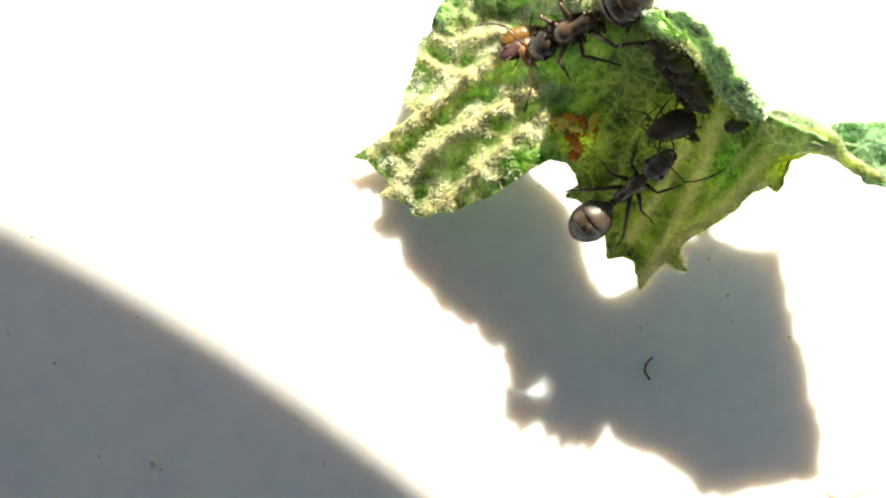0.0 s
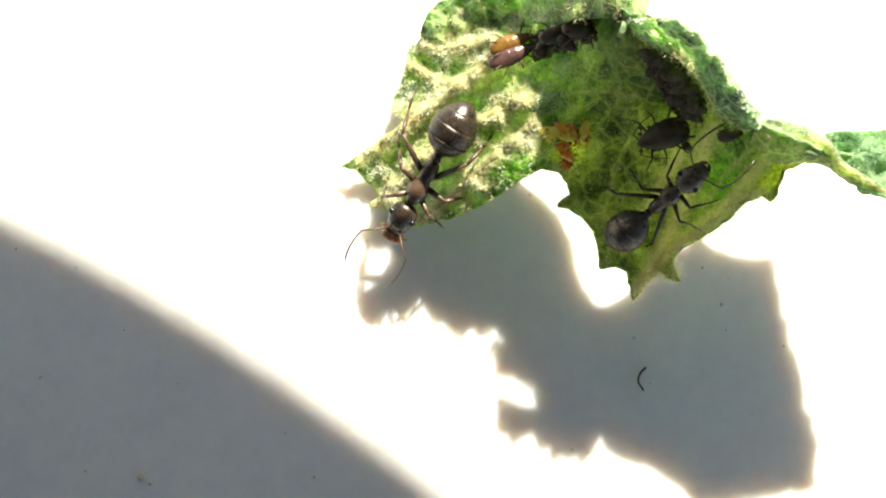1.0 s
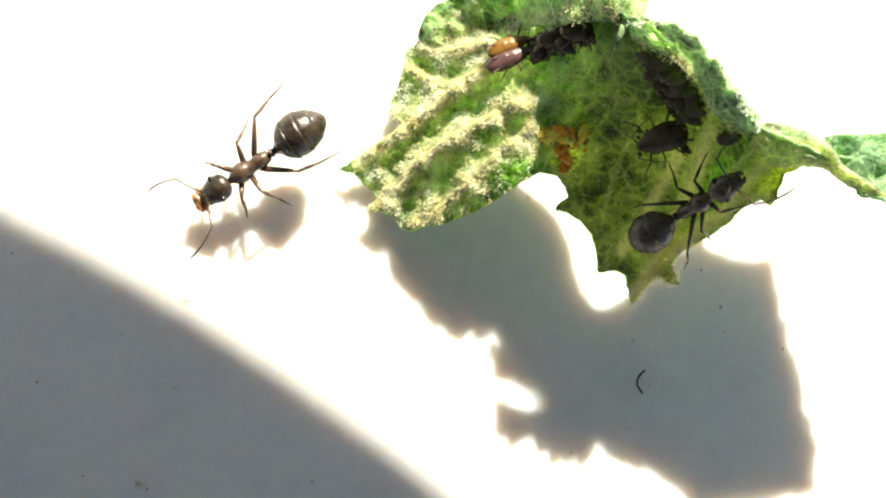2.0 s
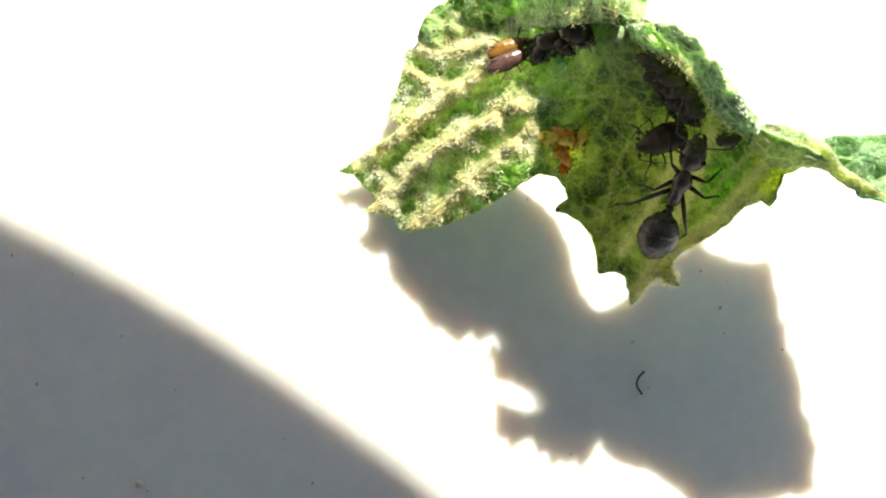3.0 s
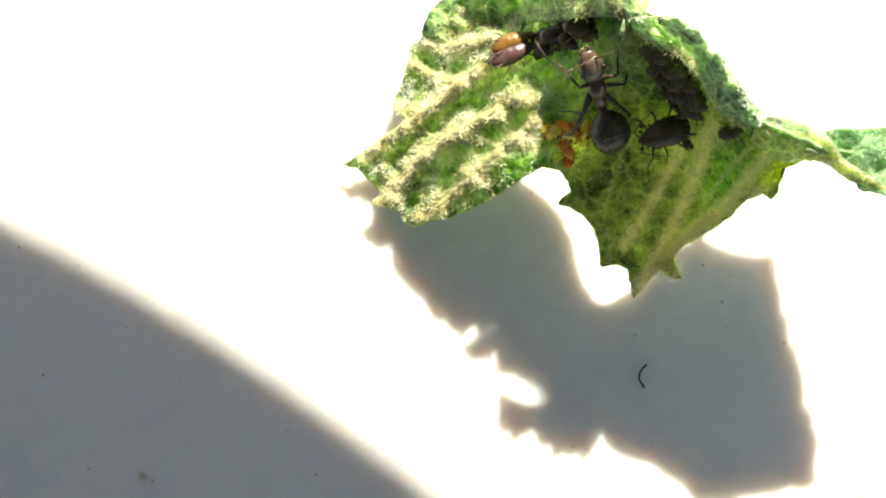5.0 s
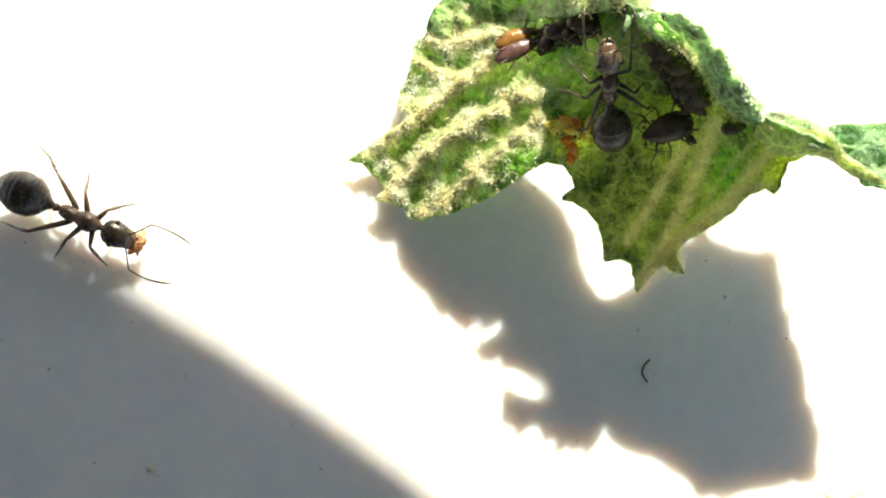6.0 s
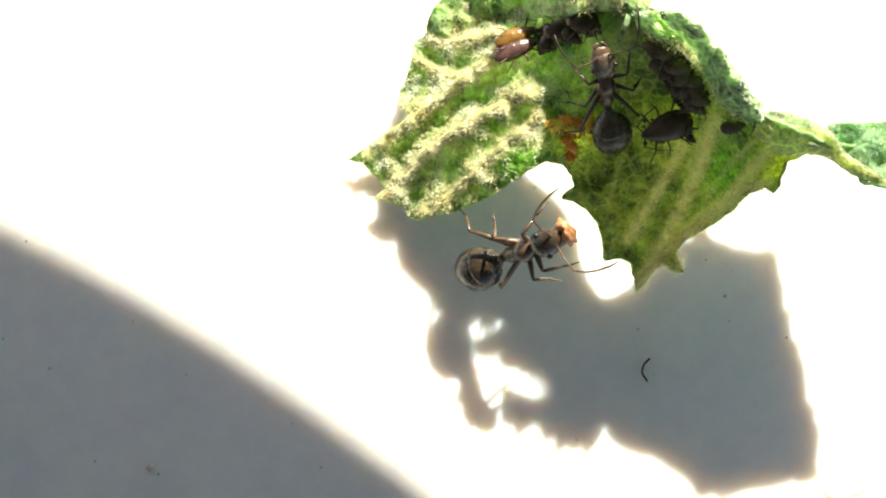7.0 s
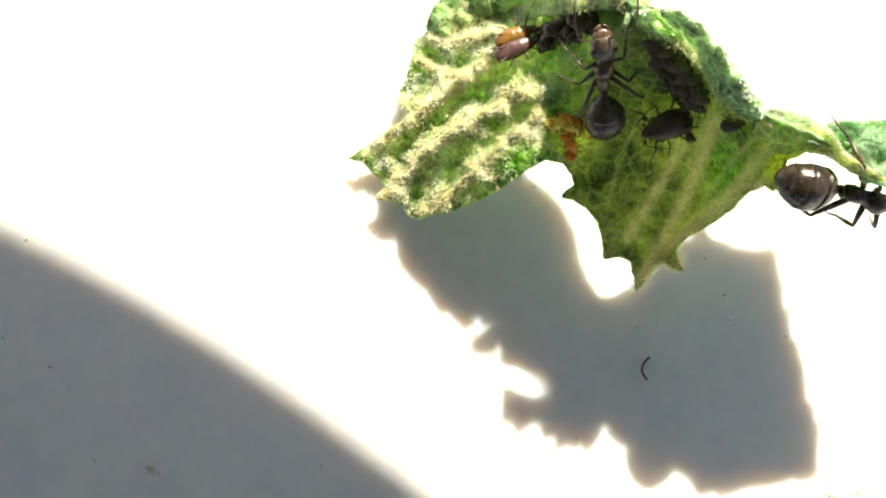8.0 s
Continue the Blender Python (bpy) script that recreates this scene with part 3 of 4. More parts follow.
hairs("frosty_down", [(x, y, max(0.08, lie(x, y) + r * (0.8 + 0.4 * wob(x, y, 3)) + puckers(x, y) - 0.01)) for (x, y), r in zip(frost, up)], leaf, 0.1, 0.012, 17, M_FROST)


def coat(ob, count, seed):
    """Places on the upper faces of a mesh, in mm."""
    pick = random.Random(seed)
    faces = [f for f in ob.data.polygons if f.normal.z > 0.2]
    return [tuple(c / MM for c in pick.choice(faces).center) for _ in range(count)]


hairs("rim_down", coat(rim, 900, 2), leaf, 0.09, 0.010, 2, M_FROST)
hairs("tail_down", coat(tail, 500, 3), leaf, 0.1, 0.009, 3)
hairs("lobe_down", [p for p in coat(lobe, 5000, 4) if rnd.random() < (0.9 if p[0] < 1.0 else 0.2) * (0.5 + 1.2 * wob(p[0], p[1], 2.0, 5))], leaf, 0.11, 0.0095, 4)
edge = resample(spline([p[:2] for p in UPPER_OUT[10:18]], 8), 0.06)
fringe = [(x + rnd.gauss(0, 0.13), y + 0.22 + rnd.gauss(0, 0.11)) for x, y in edge for _ in range(26)]
hairs("edge_down", [(x, y, upper_relief(x, y) - 0.03) for x, y in fringe], leaf, 0.13, 0.0095, 9)
lip = resample(spline(RIM_IN, 8), 0.04)
hairs("lip_down", [(x + rnd.gauss(0.05, 0.07), y + rnd.gauss(0.05, 0.07), z + rnd.uniform(0.05, 0.3)) for x, y, z in lip for _ in range(16)], leaf, 0.13, 0.011, 19)
border = resample(np.array(RIGHT_MARGIN[8:20]), 0.03)
hairs("margin_down", [(x + rnd.gauss(-0.07, 0.08), y + rnd.gauss(0.07, 0.08), max(0.1, relief(x - 0.06, y + 0.06))) for x, y in border for _ in range(22)], leaf, 0.13, 0.0095, 14)
hairs("leaf_down", coat(side, 2600, 6), side_leaf, 0.1, 0.009, 6, M_FROST)

# ---- insects ----
def aphid(label, skin, m, size=1.0, legs=True, group="", slim=1.0):
    """A pear-shaped aphid 1 mm long, head towards x."""
    a = thing("aphid", label, "aphid", group)
    st = []
    for i in range(19):
        u = i / 18
        w = 0.30 * math.sin(math.pi * min(1, u * 0.93 + 0.05)) ** 0.62 * (1.12 - 0.45 * u)
        w *= 1 - 0.05 * (i % 3 == 0)
        st.append((-0.5 + u, 0.2, max(w, 0.02), max(w * 0.78, 0.016)))
    body = part("body", loft(bmesh.new(), st, 14, 0.25), skin, a)
    for s in (-1, 1):
        part("horn", tube(bmesh.new(), [(-0.3, s * 0.16, 0.34), (-0.4, s * 0.2, 0.42), (-0.48, s * 0.22, 0.45)], [0.025, 0.02, 0.016], 6), M_UMBER, a)
        part("antenna", tube(bmesh.new(), [(0.46, s * 0.06, 0.24), (0.55, s * 0.2, 0.34), (0.3, s * 0.36, 0.36), (0.05, s * 0.44, 0.3)], [0.014, 0.012, 0.01, 0.006], 5), M_LEG, a)
        if legs:
            for x, dx in ((0.25, 0.25), (0.08, 0.02), (-0.08, -0.3)):
                part("leg", tube(bmesh.new(), [(x, s * 0.14, 0.14), (x + dx * 0.5, s * 0.36, 0.30), (x + dx, s * 0.52, 0.02)], [0.022, 0.018, 0.01], 5), M_LEG, a)
    a.matrix_basis = m @ Matrix.Diagonal((size * 0.9, size * 0.9 * slim, size * 0.9 * slim, 1))
    return a


def put(p, turn, lift=0.0, rx=0, ry=0):
    return place(p[0], p[1], p[2] + lift, rx, ry, turn)


aphid("plump mauve-brown aphid feeding on the leaf", M_MAUVE, put((1.54, 4.34, 2.72), 24), 1.3, slim=0.68)
aphid("amber aphid pressed against a mauve one", M_AMBER, put((1.50, 4.62, 2.69), 22), 1.15, slim=0.75)
DARK = "aphids in the leaf fold"
for p, turn, size in (((2.47, 4.69, 3.39), 15, 0.85), ((2.96, 4.71, 3.98), -10, 0.9), ((2.20, 4.48, 3.12), 60, 0.6), ((2.72, 4.45, 3.62), -35, 0.6)):
    aphid("dusky aphid under the bent upper lobe", M_UMBER, put(p, turn), size, True, DARK)
pick = random.Random(11)
for p in ((4.30, 3.96, 5.18), (4.47, 3.84, 5.16), (4.67, 3.74, 5.05), (4.43, 3.72, 4.82), (4.83, 3.60, 5.03), (4.67, 3.52, 4.72), (4.99, 3.47, 4.94), (4.89, 3.34, 4.58), (5.15, 3.29, 4.84), (5.08, 3.16, 4.49), (5.29, 3.08, 4.76), (5.21, 2.98, 4.32), (5.43, 2.92, 4.67), (5.35, 2.81, 4.34)):
    aphid("sooty black aphid crowded in the rolled margin", M_BLACK, put(p, pick.uniform(0, 360), 0, pick.uniform(-20, 20), pick.uniform(-20, 20)), pick.uniform(0.5, 0.75), True, DARK)
aphid("large dark brown aphid on the shaded blade", M_UMBER, put((4.84, 2.42, 3.62), 200), 1.35)
for p, turn, size in (((6.10, 2.34, 4.69), 10, 0.62), ((5.29, 2.41, 3.89), 70, 0.4), ((5.36, 2.17, 3.81), -40, 0.35)):
    aphid("small dark aphid on the blade", M_UMBER, put(p, turn), size)
for p, turn, size in (((2.34, 2.60, 3.03), 10, 0.36), ((2.78, 2.50, 3.00), -25, 0.5), ((3.14, 2.61, 3.08), 70, 0.42), ((2.50, 2.59, 3.04), 40, 0.45), ((2.37, 2.46, 2.99), -60, 0.36)):
    aphid("young yellow aphid at the leaf edge", M_YELLOW, put(p, turn, 0.08, 15, -10), size * 1.25, True, "young aphids")
for p, turn, size in (((2.77, 2.08, 2.66), -50, 0.45), ((2.62, 2.66, 3.09), 160, 0.4), ((3.05, 2.46, 2.97), 30, 0.4), ((2.83, 1.90, 2.50), 80, 0.42), ((2.91, 2.59, 3.06), 110, 0.36), ((2.70, 2.22, 2.80), 20, 0.34)):
    aphid("young honey-coloured aphid at the leaf edge", M_HONEY, put(p, turn, 0.08, -12, 14), size * 1.25, True, "young aphids")

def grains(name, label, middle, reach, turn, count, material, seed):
    """A crust of small uneven grains lying on the blade."""
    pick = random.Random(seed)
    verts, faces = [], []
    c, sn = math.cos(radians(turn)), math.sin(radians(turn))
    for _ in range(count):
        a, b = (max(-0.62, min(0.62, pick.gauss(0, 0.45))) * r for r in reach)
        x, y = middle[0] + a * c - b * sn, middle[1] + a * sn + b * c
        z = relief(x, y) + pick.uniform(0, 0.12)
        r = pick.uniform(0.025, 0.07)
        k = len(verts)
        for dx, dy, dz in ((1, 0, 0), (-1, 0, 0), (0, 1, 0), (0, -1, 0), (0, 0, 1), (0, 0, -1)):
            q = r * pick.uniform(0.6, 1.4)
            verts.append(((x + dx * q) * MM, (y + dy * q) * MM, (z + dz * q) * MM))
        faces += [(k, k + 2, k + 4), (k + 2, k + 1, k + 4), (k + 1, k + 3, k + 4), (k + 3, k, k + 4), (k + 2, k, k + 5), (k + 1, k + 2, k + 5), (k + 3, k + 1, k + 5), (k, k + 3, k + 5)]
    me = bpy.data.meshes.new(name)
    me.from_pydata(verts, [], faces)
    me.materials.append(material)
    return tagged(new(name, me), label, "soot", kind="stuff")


grains("black_grains", "black grains crowded in the leaf fold", (4.91, 3.56), (1.3, 0.42), -52, 620, M_BLACK, 21)
grains("brown_grains", "brown grains on the shaded blade", (4.85, 2.42), (0.7, 0.4), 8, 70, M_UMBER, 24)
grains("brown_grains", "brown grains under the upper lobe", (2.61, 4.62), (1.0, 0.45), 12, 460, M_UMBER, 22)
grains("amber_crust", "amber sticky grains beside the young aphids", (2.79, 2.49), (0.8, 0.3), -10, 70, M_HONEY, 23)

# where each leg joins, its foot, in mm; x forward, left side
LEGS = [((0.42, 0.16, 0.60), (0.64, 0.56, 0.88), (0.86, 0.76, 0.40), (1.06, 0.90, 0.03)),
        ((0.12, 0.17, 0.56), (-0.04, 0.70, 0.92), (-0.24, 1.00, 0.38), (-0.40, 1.26, 0.03)),
        ((-0.18, 0.16, 0.54), (-0.98, 0.90, 0.94), (-1.48, 1.04, 0.40), (-2.02, 1.12, 0.03))]


# the abdomen along x: height of its axis, half width, half height
GX = (-2.36, -2.31, -2.19, -2.01, -1.77, -1.50, -1.22, -1.00, -0.88)
GZ = (0.76, 0.77, 0.80, 0.84, 0.88, 0.88, 0.83, 0.76, 0.71)
GW = (0.06, 0.17, 0.30, 0.43, 0.535, 0.57, 0.51, 0.35, 0.18)
GH = (0.06, 0.15, 0.26, 0.37, 0.455, 0.485, 0.44, 0.32, 0.18)


def ant(label, morsel=False):
    """A worker ant about 4 mm long on its six legs."""
    a = thing("ant", label, "ant")
    limb = M_LEG if morsel else M_LEG_DARK
    trunk = M_ANT_MID
    stout = 1.0 if morsel else 0.8
    shell = M_ANT if morsel else M_ANT_DARK
    chest = part("thorax", loft(bmesh.new(), [(-0.62, 0.60, 0.05, 0.05), (-0.56, 0.62, 0.15, 0.15), (-0.40, 0.66, 0.20, 0.21), (-0.22, 0.68, 0.19, 0.20), (-0.08, 0.68, 0.17, 0.17),
                                             (0.04, 0.72, 0.21, 0.21), (0.20, 0.76, 0.27, 0.25), (0.36, 0.75, 0.26, 0.24), (0.50, 0.72, 0.19, 0.18), (0.60, 0.71, 0.10, 0.10), (0.66, 0.71, 0.07, 0.07)], 18), trunk, a)
    part("waist", loft(bmesh.new(), [(-0.80, 0.60, 0.05, 0.05), (-0.73, 0.66, 0.10, 0.13), (-0.68, 0.70, 0.13, 0.18), (-0.63, 0.66, 0.10, 0.12), (-0.58, 0.60, 0.06, 0.06)], 12), trunk, a)
    gas = part("gaster", loft(bmesh.new(), list(zip(GX, GZ, GW, GH)) + [(-0.74, 0.66, 0.08, 0.09)], 22), shell, a, "glossy near-black abdomen")
    def girth(x):
        return np.interp(x, GX, GZ), np.interp(x, GX, GW), np.interp(x, GX, GH)

    for x0, x1, k in ((-1.32, -0.94, 0), (-1.74, -1.28, 1), (-2.10, -1.70, 2)):
        st = []
        for u in np.linspace(0, 1, 6):
            z, w, h = girth(x0 + (x1 - x0) * u)
            g = 0.022 * (1 - u) + 0.004
            st.append((x0 + (x1 - x0) * u, z, w + g, h + g))
        part("tergite", loft(bmesh.new(), st, 22), shell, gas)
    head = part("head", loft(bmesh.new(), [(0.66, 0.72, 0.09, 0.09), (0.71, 0.72, 0.22, 0.18), (0.81, 0.72, 0.32, 0.24), (0.98, 0.71, 0.355, 0.26), (1.16, 0.69, 0.34, 0.24), (1.32, 0.66, 0.28, 0.20), (1.44, 0.63, 0.22, 0.15)], 20), shell, a)
    part("face", loft(bmesh.new(), [(1.34, 0.64, 0.275, 0.18), (1.44, 0.61, 0.26, 0.155), (1.54, 0.58, 0.19, 0.10), (1.58, 0.57, 0.10, 0.06)], 14), M_ANT_MID, head)
    feelers = []
    if morsel:
        bm = bmesh.new()
        bmesh.ops.create_icosphere(bm, subdivisions=3, radius=0.2)
        for v in bm.verts:
            v.co *= 1 + 0.8 * noise.noise(v.co * 9) + 0.4 * noise.noise(v.co * 21)
            v.co = (1.66 + v.co.x * 0.85 - 0.5 * v.co.y ** 2, v.co.y * 1.4, 0.5 + v.co.z * 0.85)
        part("morsel", bm, M_FACE, head, "amber crumb held in the jaws")
    for s in (-1, 1):
        bm = bmesh.new()
        bmesh.ops.create_icosphere(bm, subdivisions=2, radius=0.085)
        bmesh.ops.translate(bm, verts=bm.verts, vec=(1.02, s * 0.30, 0.82))
        part("eye", bm, M_EYE, head)
        part("mandible", tube(bmesh.new(), [(1.50, s * 0.14, 0.58), (1.58, s * 0.14, 0.55), (1.65, s * 0.08, 0.53), (1.69, s * 0.02, 0.52)], [0.06, 0.06, 0.05, 0.02], 8), M_ANT_MID, head)
        bend = [(1.40, s * 0.14, 0.78), (1.58, s * 0.42, 0.94), (1.74, s * 0.74, 1.02), (2.02, s * 0.84, 0.98), (2.30, s * 0.90, 0.88), (2.56, s * 0.92, 0.74), (2.80, s * 0.90, 0.58)]
        base = Vector(bend[0])
        feel = part("antenna", tube(bmesh.new(), [Vector(p) - base for p in bend], [0.026, 0.022, 0.026, 0.022, 0.026, 0.03, 0.014], 7), limb, head)
        feel.location = base * MM
        feelers.append((feel, base, s))
    rnd = random.Random(31)
    tufts = []
    for _ in range(150):
        u, w = rnd.uniform(0.05, 0.95), rnd.uniform(0.1, math.pi - 0.1)
        x = -2.3 + 1.35 * u
        z, hw, hh = girth(x)
        tufts.append((x, (hw + 0.01) * math.cos(w), z + (hh + 0.01) * math.sin(w)))
    hairs("bristles", tufts, gas, 0.09, 0.006, 12, M_LEG)
    legs = []
    for s in (1, -1):
        for hip, knee, ankle, foot in LEGS:
            side = [Vector((p[0], s * p[1], p[2])) for p in (hip, knee, ankle, foot)]
            h = side[0]
            k, c, f = (p - h for p in side[1:])
            leg = part("leg", tube(bmesh.new(), [(0, 0, 0), k * 0.15, k * 0.5, k], [stout * r for r in (0.07, 0.085, 0.075, 0.04)], 8), limb, a)
            part("shin", tube(bmesh.new(), [k, k * 0.6 + c * 0.4, c], [stout * r for r in (0.04, 0.055, 0.032)], 7), limb, leg)
            mid = (c + f) / 2 + Vector((0, 0, 0.03))
            part("foot", tube(bmesh.new(), [c, mid, f], [stout * r for r in (0.03, 0.026, 0.016)], 6), limb, leg)
            leg.location = h * MM
            legs.append((leg, h, s))
    return a, legs, feelers


walker, walker_legs, walker_feelers = ant("dark brown worker ant hurrying with an amber crumb", True)
tender, tender_legs, tender_feelers = ant("smaller dark worker ant tending aphids on the leaf")
walker.scale = (0.95, 0.95, 0.95)
tender.scale = (0.8, 0.8, 0.8)


# ---- specks on the dish ----
def speck(x, y, r, seed):
    rnd = random.Random(seed)
    bm = bmesh.new()
    bmesh.ops.create_icosphere(bm, subdivisions=2, radius=r * 0.75)
    for v in bm.verts:
        v.co *= 0.75 + 0.5 * rnd.random()
        v.co.z = max(v.co.z * 0.5 + r * 0.35, 0)
        v.co += Vector((x, y, 0))
    return tagged(part("dust_speck", bm, M_DUST), "tiny brown dust speck on the dish", "dust", "specks on the dish")


for i, ((x, y), r) in enumerate((((-7.67, -5.94), 0.13), ((-7.46, -6.10), 0.06), ((-3.30, -5.91), 0.05), ((-9.09, -5.79), 0.05), ((-10.26, -3.41), 0.06), ((7.00, -1.49), 0.06), ((8.57, -2.54), 0.045),
                                 ((5.20, -3.50), 0.03), ((7.11, -2.13), 0.03), ((-2.36, -1.03), 0.03), ((-10.89, -0.16), 0.05), ((6.51, -0.56), 0.05), ((-8.13, -2.20), 0.035), ((-6.77, -3.56), 0.03))):
    speck(x, y, r, i)
fx, fy = (4.99, -3.39)
tagged(part("fibre", tube(bmesh.new(), spline([(fx + 0.1, fy + 0.3, 0.03), (fx - 0.05, fy + 0.15, 0.05), (fx - 0.1, fy - 0.05, 0.06), (fx, fy - 0.22, 0.04), (fx + 0.04, fy - 0.28, 0.03)], 5), [0.025] * 21, 6), M_FIBRE),
       "short dark curved fibre on the dish", "fibre")

bm = bmesh.new()
bmesh.ops.create_icosphere(bm, subdivisions=3, radius=1.0)
for v in bm.verts:
    k = 1 + 0.35 * wob(v.co.x, v.co.y, 2.0, 4.4)
    v.co = (10.1 + 0.5 * k * v.co.x + 0.2 * v.co.y, -6.4 + 0.32 * k * v.co.y, max(0.0, 0.035 * v.co.z))
tagged(part("dried_drop", bm, plain_material("dried honeydew", (0.72, 0.60, 0.45), (0.82, 0.74, 0.45), 0.3, 3)), "thin yellow dried drop on the dish", "stain")

# ---- the round housing round the lens, whose shadow falls on the dish ----
housing = tagged(part("lens_housing", lathe([(4, 0), (58.4 - 0.6, 0), (58.4, 0.6), (58.4, 5.4), (58.4 - 0.6, 6), (4, 6)], 180), M_HOUSING),
                 "round black plastic camera housing above the dish", "camera")

# unseen block, added only to keep skylight off the dish's lower left
bm = bmesh.new()
bmesh.ops.create_cube(bm, size=1.0)
bmesh.ops.scale(bm, vec=(56, 36, 26), verts=bm.verts)
bmesh.ops.bevel(bm, geom=bm.edges[:], offset=5, segments=4, affect="EDGES", profile=0.5)
bmesh.ops.translate(bm, verts=bm.verts, vec=(-16, -40, -13.5))
part("sky_block", bm, M_HOUSING, housing)


def gait(rows, seconds=8.0, stride=0.75):
    """Leg phase over time: grows with the way walked."""
    ts = np.arange(0, seconds + 0.001, 0.1)
    a = np.array(rows)
    x, y = np.interp(ts, a[:, 0], a[:, 1]), np.interp(ts, a[:, 0], a[:, 2])
    yaw = np.interp(ts, a[:, 0], a[:, 6])
    step = np.hypot(np.diff(x), np.diff(y)) + np.abs(np.diff(yaw)) * 0.012
    turn = np.minimum(step / stride, 0.42)
    return ts, np.r_[0, np.cumsum(turn)] * 2 * math.pi


def motions():
    walker_way = [
        (0, 3.034, 4.689, 3.901, 0, 42.0, -156.7),
        (0.1, 2.909, 4.688, 3.777, 0, 42.0, -156.3),
        (0.2, 2.542, 4.582, 3.385, 0, 42.0, -164.7),
        (0.3, 2.111, 4.507, 2.978, 0, 40.0, -162.1),
        (0.4, 1.691, 4.215, 2.657, 0, 32.6, -146.8),
        (0.5, 1.518, 4.149, 2.541, 0, 36.2, -136.0),
        (0.6, 1.129, 3.776, 2.258, 0, 30.8, -132.4),
        (0.7, 0.440, 3.023, 1.806, 0, 30.7, -132.1),
        (0.8, 0.063, 2.668, 1.531, 0, 32.2, -149.3),
        (0.9, -0.155, 2.568, 1.365, 0, 30.5, -146.3),
        (1, -0.412, 1.638, 1.551, 0, 19.9, -121.4),
        (1.1, -0.721, 1.012, 1.255, 0, 20.4, -105.8),
        (1.2, -0.711, 1.034, 1.275, 0, 23.0, -101.7),
        (1.3, -0.726, 1.226, 1.315, 0, 27.8, -104.9),
        (1.4, -1.150, 2.197, 1.421, 0, 15.5, -145.4),
        (1.5, -1.420, 3.207, 1.748, 0, 19.4, -181.9),
        (1.6, -1.780, 3.562, 1.559, 0, 21.0, -186.4),
        (1.7, -1.880, 3.703, 1.525, 0, 29.0, -193.0),
        (1.95, -4.004, 2.493, 0.715, 0, 14.5, -147.5),
        (2.2, -6.174, 0.777, 0.148, 0, 0.0, -147.5),
        (2.5, -8.824, -0.217, 0.148, 0, 0.0, -159.6),
        (2.8, -11.203, -0.643, 0.148, 0, 0.0, -169.9),
        (2.9, -13.057, -1.086, 0.148, 0, 0.0, -163.8),
        (3.2, -16.016, -1.001, 0.148, 0, 0.0, -212.8),
        (3.8, -16.895, 1.373, 0.148, 0, 0.0, -278.6),
        (4.6, -16.336, 3.338, 0.148, 0, 0.0, -296.6),
        (5.2, -14.474, 3.218, 0.148, 0, 0.0, -363.4),
        (5.6, -14.491, 1.913, 0.148, 0, 0.0, -380.6),
        (5.8, -13.6, 1.300, 0.148, 0, 0.0, -380.6),
        (5.9, -11.164, 0.616, 0.148, 0, 0.0, -382.0),
        (6, -9.257, 0.450, 0.148, 0, 0.0, -384.0),
        (6.1, -6.502, -1.015, 0.148, 0, 0.0, -391.3),
        (6.2, -3.419, -3.547, 0.148, 0, 0.0, -393.4),
        (6.3, -1.913, -4.095, 0.148, 0, 0.0, -381.8),
        (6.4, -0.690, -3.492, 0.148, 0, 0.0, -359.0),
        (6.5, 0.197, -2.031, 0.148, 0, 0.0, -340.0),
        (6.6, 0.816, -0.759, 0.451, 0, -18.2, -319.6),
        (6.7, 0.477, -0.861, 0.448, 0, -0.0, -320.3),
        (6.8, 1.003, -0.172, 0.648, 0, -0.0, -323.0),
        (6.9, 1.452, -0.106, 1.386, 0, -30.0, -330.5),
        (7, 1.980, 0.000, 2.252, 20, -52.0, -339.1),
        (7.1, 2.780, 0.052, 2.807, 27, -44.0, -349.1),
        (7.2, 3.689, 0.108, 2.944, 35, 12.0, -360.9),
        (7.3, 4.833, 0.191, 3.032, 33, 18.0, -371.7),
        (7.4, 5.591, 0.130, 2.920, 32, 22.0, -373.5),
        (7.5, 5.841, 0.119, 2.910, 30, 22.0, -374.6),
        (7.6, 6.120, 0.398, 3.383, 40, 26.0, -358.1),
        (7.7, 5.918, 0.739, 4.372, 50, 22.0, -344.5),
        (7.8, 6.566, 1.045, 4.749, 57, 18.0, -347.6),
        (7.9, 7.299, 1.293, 4.933, 65, 14.0, -361.4),
        (8, 9.008, 1.272, 4.422, 50, 14.0, -374.0),
    ]
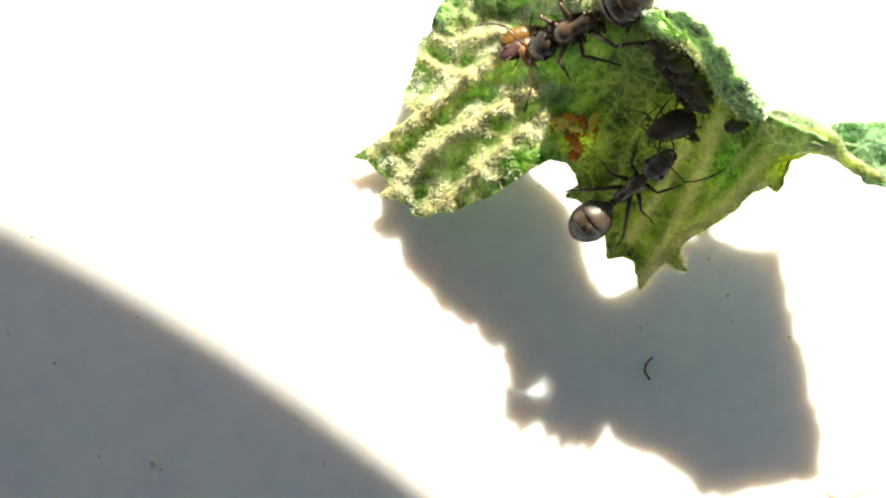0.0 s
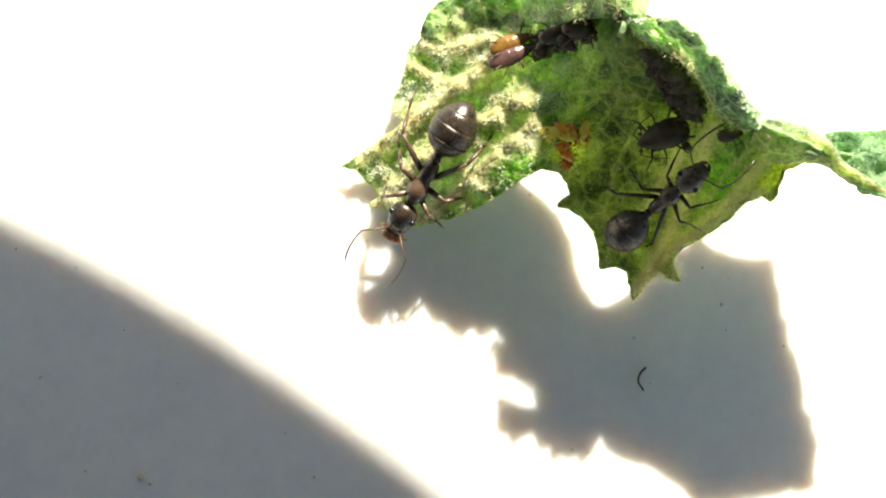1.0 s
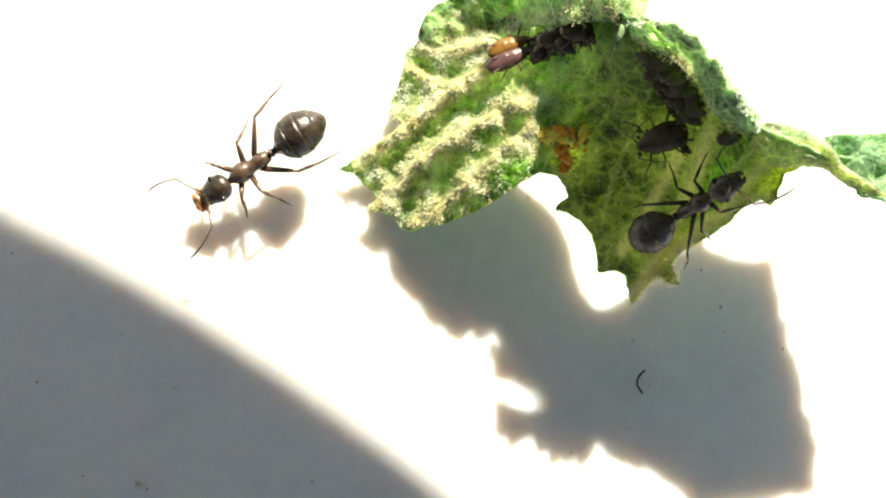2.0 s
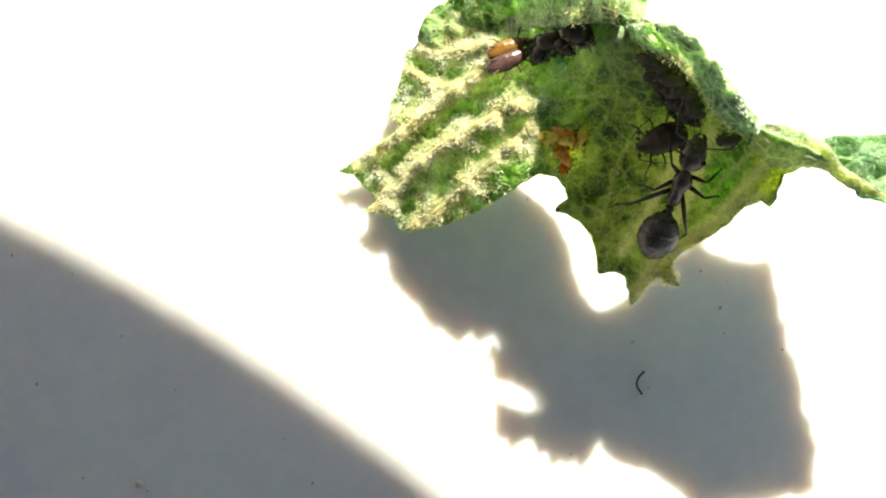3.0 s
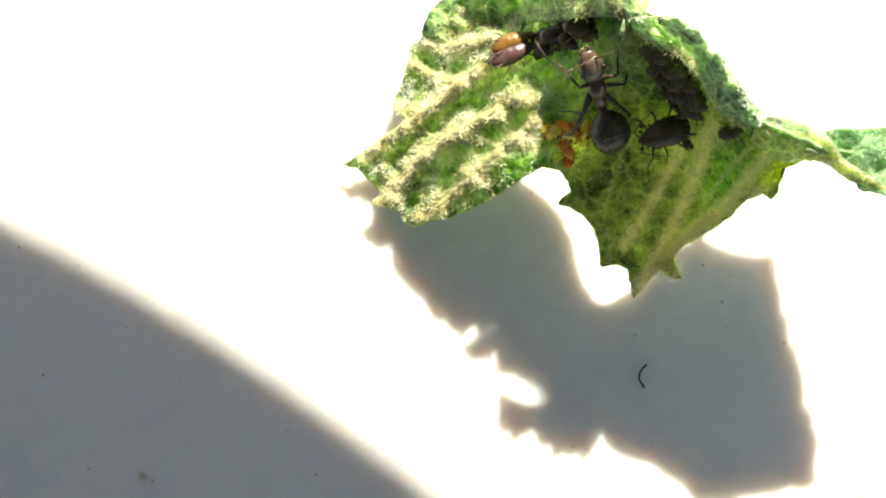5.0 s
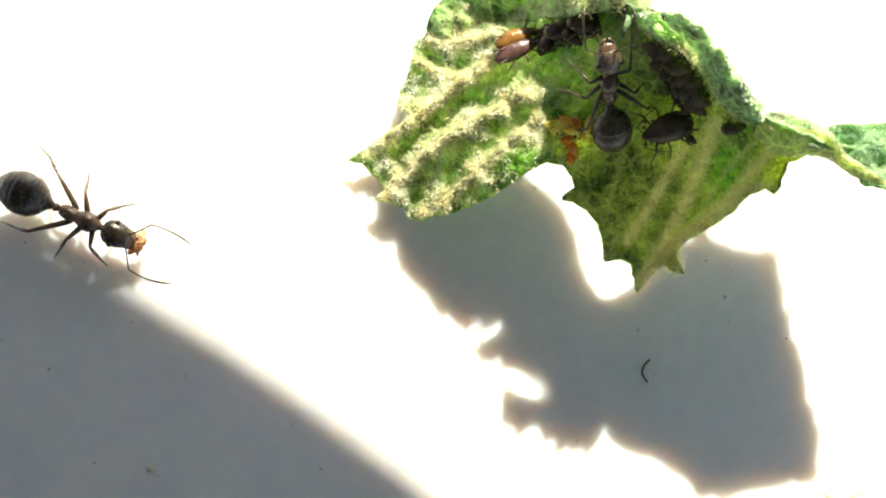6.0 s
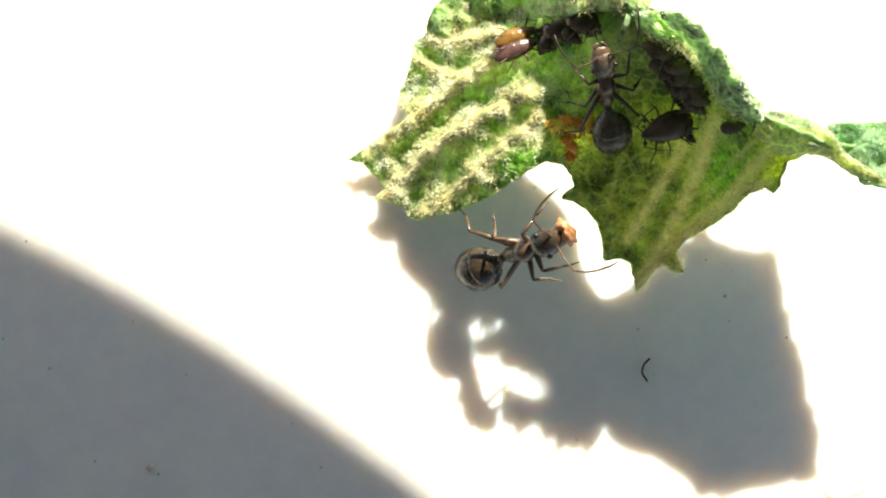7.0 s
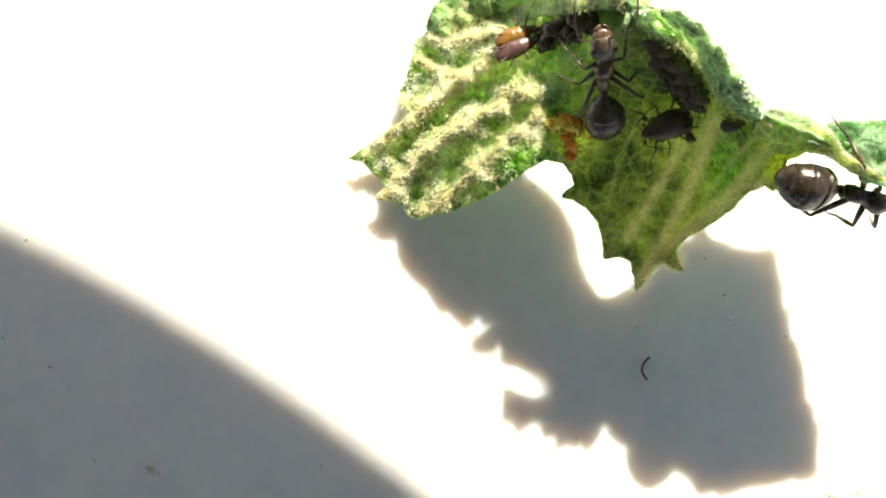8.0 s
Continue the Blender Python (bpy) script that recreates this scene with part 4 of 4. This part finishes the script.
    tender_way = [
        (0, 4.216, 1.225, 2.961, 0, -33.0, 41.5),
        (0.2, 4.512, 1.238, 3.062, 0, -32.8, 32.3),
        (0.4, 4.684, 1.106, 3.183, 0, -42.0, 30.3),
        (0.6, 4.893, 0.986, 3.228, 0, -42.0, 21.5),
        (0.8, 5.041, 1.101, 3.328, 0, -42.0, 30.4),
        (1, 5.136, 1.235, 3.434, 0, -42.0, 43.1),
        (1.5, 5.373, 1.067, 3.480, 0, -42.0, 37.3),
        (1.7, 5.576, 1.295, 3.657, 0, -42.0, 42.2),
        (2.2, 5.895, 0.957, 3.660, 0, -42.0, 27.7),
        (2.8, 5.996, 0.759, 3.625, 0, -42.0, 20.3),
        (2.9, 5.624, 1.152, 3.647, 0, -41.7, 47.8),
        (3, 5.261, 1.620, 3.650, 0, -34.1, 71.5),
        (3.2, 4.786, 1.870, 3.543, 0, -40.0, 81.1),
        (3.4, 4.346, 2.355, 3.599, 0, -35.3, 98.5),
        (3.5, 4.170, 2.525, 3.617, 0, -40.8, 93.6),
        (3.6, 4.036, 2.558, 3.567, 0, -42.0, 91.7),
        (3.8, 3.833, 2.504, 3.551, 0, -43.3, 95.5),
        (4, 3.594, 3.006, 3.896, 0, -48.7, 115.2),
        (4.2, 3.399, 3.272, 4.005, 0, -52.0, 120.0),
        (4.4, 3.140, 3.540, 4.017, 0, -52.0, 125.5),
        (4.5, 3.135, 3.578, 4.040, 0, -52.0, 126.8),
        (4.7, 3.052, 3.612, 4.034, 0, -52.0, 124.5),
        (5.2, 3.182, 3.618, 4.075, 0, -52.0, 110.8),
        (5.8, 3.373, 3.648, 4.223, 0, -52.0, 101.7),
        (6.2, 3.284, 3.611, 4.121, 0, -52.0, 105.0),
        (6.5, 3.123, 3.419, 3.911, 0, -51.3, 116.8),
        (6.6, 3.107, 3.523, 3.992, 0, -52.0, 117.8),
        (7, 3.274, 3.560, 4.069, 0, -51.5, 106.8),
        (7.5, 3.177, 3.623, 4.071, 0, -52.0, 113.3),
        (7.6, 3.194, 3.826, 4.244, 0, -52.0, 108.4),
        (8, 3.240, 3.860, 4.289, 0, -52.0, 99.9),
    ]
    for body, legs, feelers, way in ((walker, walker_legs, walker_feelers, walker_way), (tender, tender_legs, tender_feelers, tender_way)):
        walk(body, [(t, place(x, y, z, rx, ry, rz)) for t, x, y, z, rx, ry, rz in way])
        ts, phase = gait(way)
        for i, (leg, hip, s) in enumerate(legs):
            shift = math.pi * ((i % 3 + (s < 0)) % 2)
            rows = []
            for t, ph in zip(ts, phase):
                swing = 15 * math.sin(ph + shift) * s
                lift = 7 * max(0, math.cos(ph + shift)) * s
                rows.append((float(t), place(hip.x, hip.y, hip.z, lift, 0, -swing)))
            walk(leg, rows)
        for feel, base, s in feelers:
            rows = [(t, place(base.x, base.y, base.z, 0, 9 * math.sin(5.1 * t + s), 14 * math.sin(3.7 * t + 1.3 * s))) for t in (k * 0.2 for k in range(41))]
            walk(feel, rows)
    walk(housing, [
        (0, place(-21.67, -9.82, 33.5)),
        (0.5, place(-21.49, -9.75, 33.5)),
        (1, place(-21.55, -9.19, 33.5)),
        (1.5, place(-21.57, -8.90, 33.5)),
        (3, place(-21.86, -8.77, 33.5)),
        (3.5, place(-21.89, -8.76, 33.5)),
        (4, place(-21.91, -8.78, 33.5)),
        (4.5, place(-21.86, -8.96, 33.5)),
        (6, place(-21.89, -9.43, 33.5)),
        (6.5, place(-21.86, -9.52, 33.5)),
        (7, place(-21.86, -9.51, 33.5)),
        (7.5, place(-21.88, -9.51, 33.5)),
        (8, place(-21.94, -9.49, 33.5)),
    ])


motions()
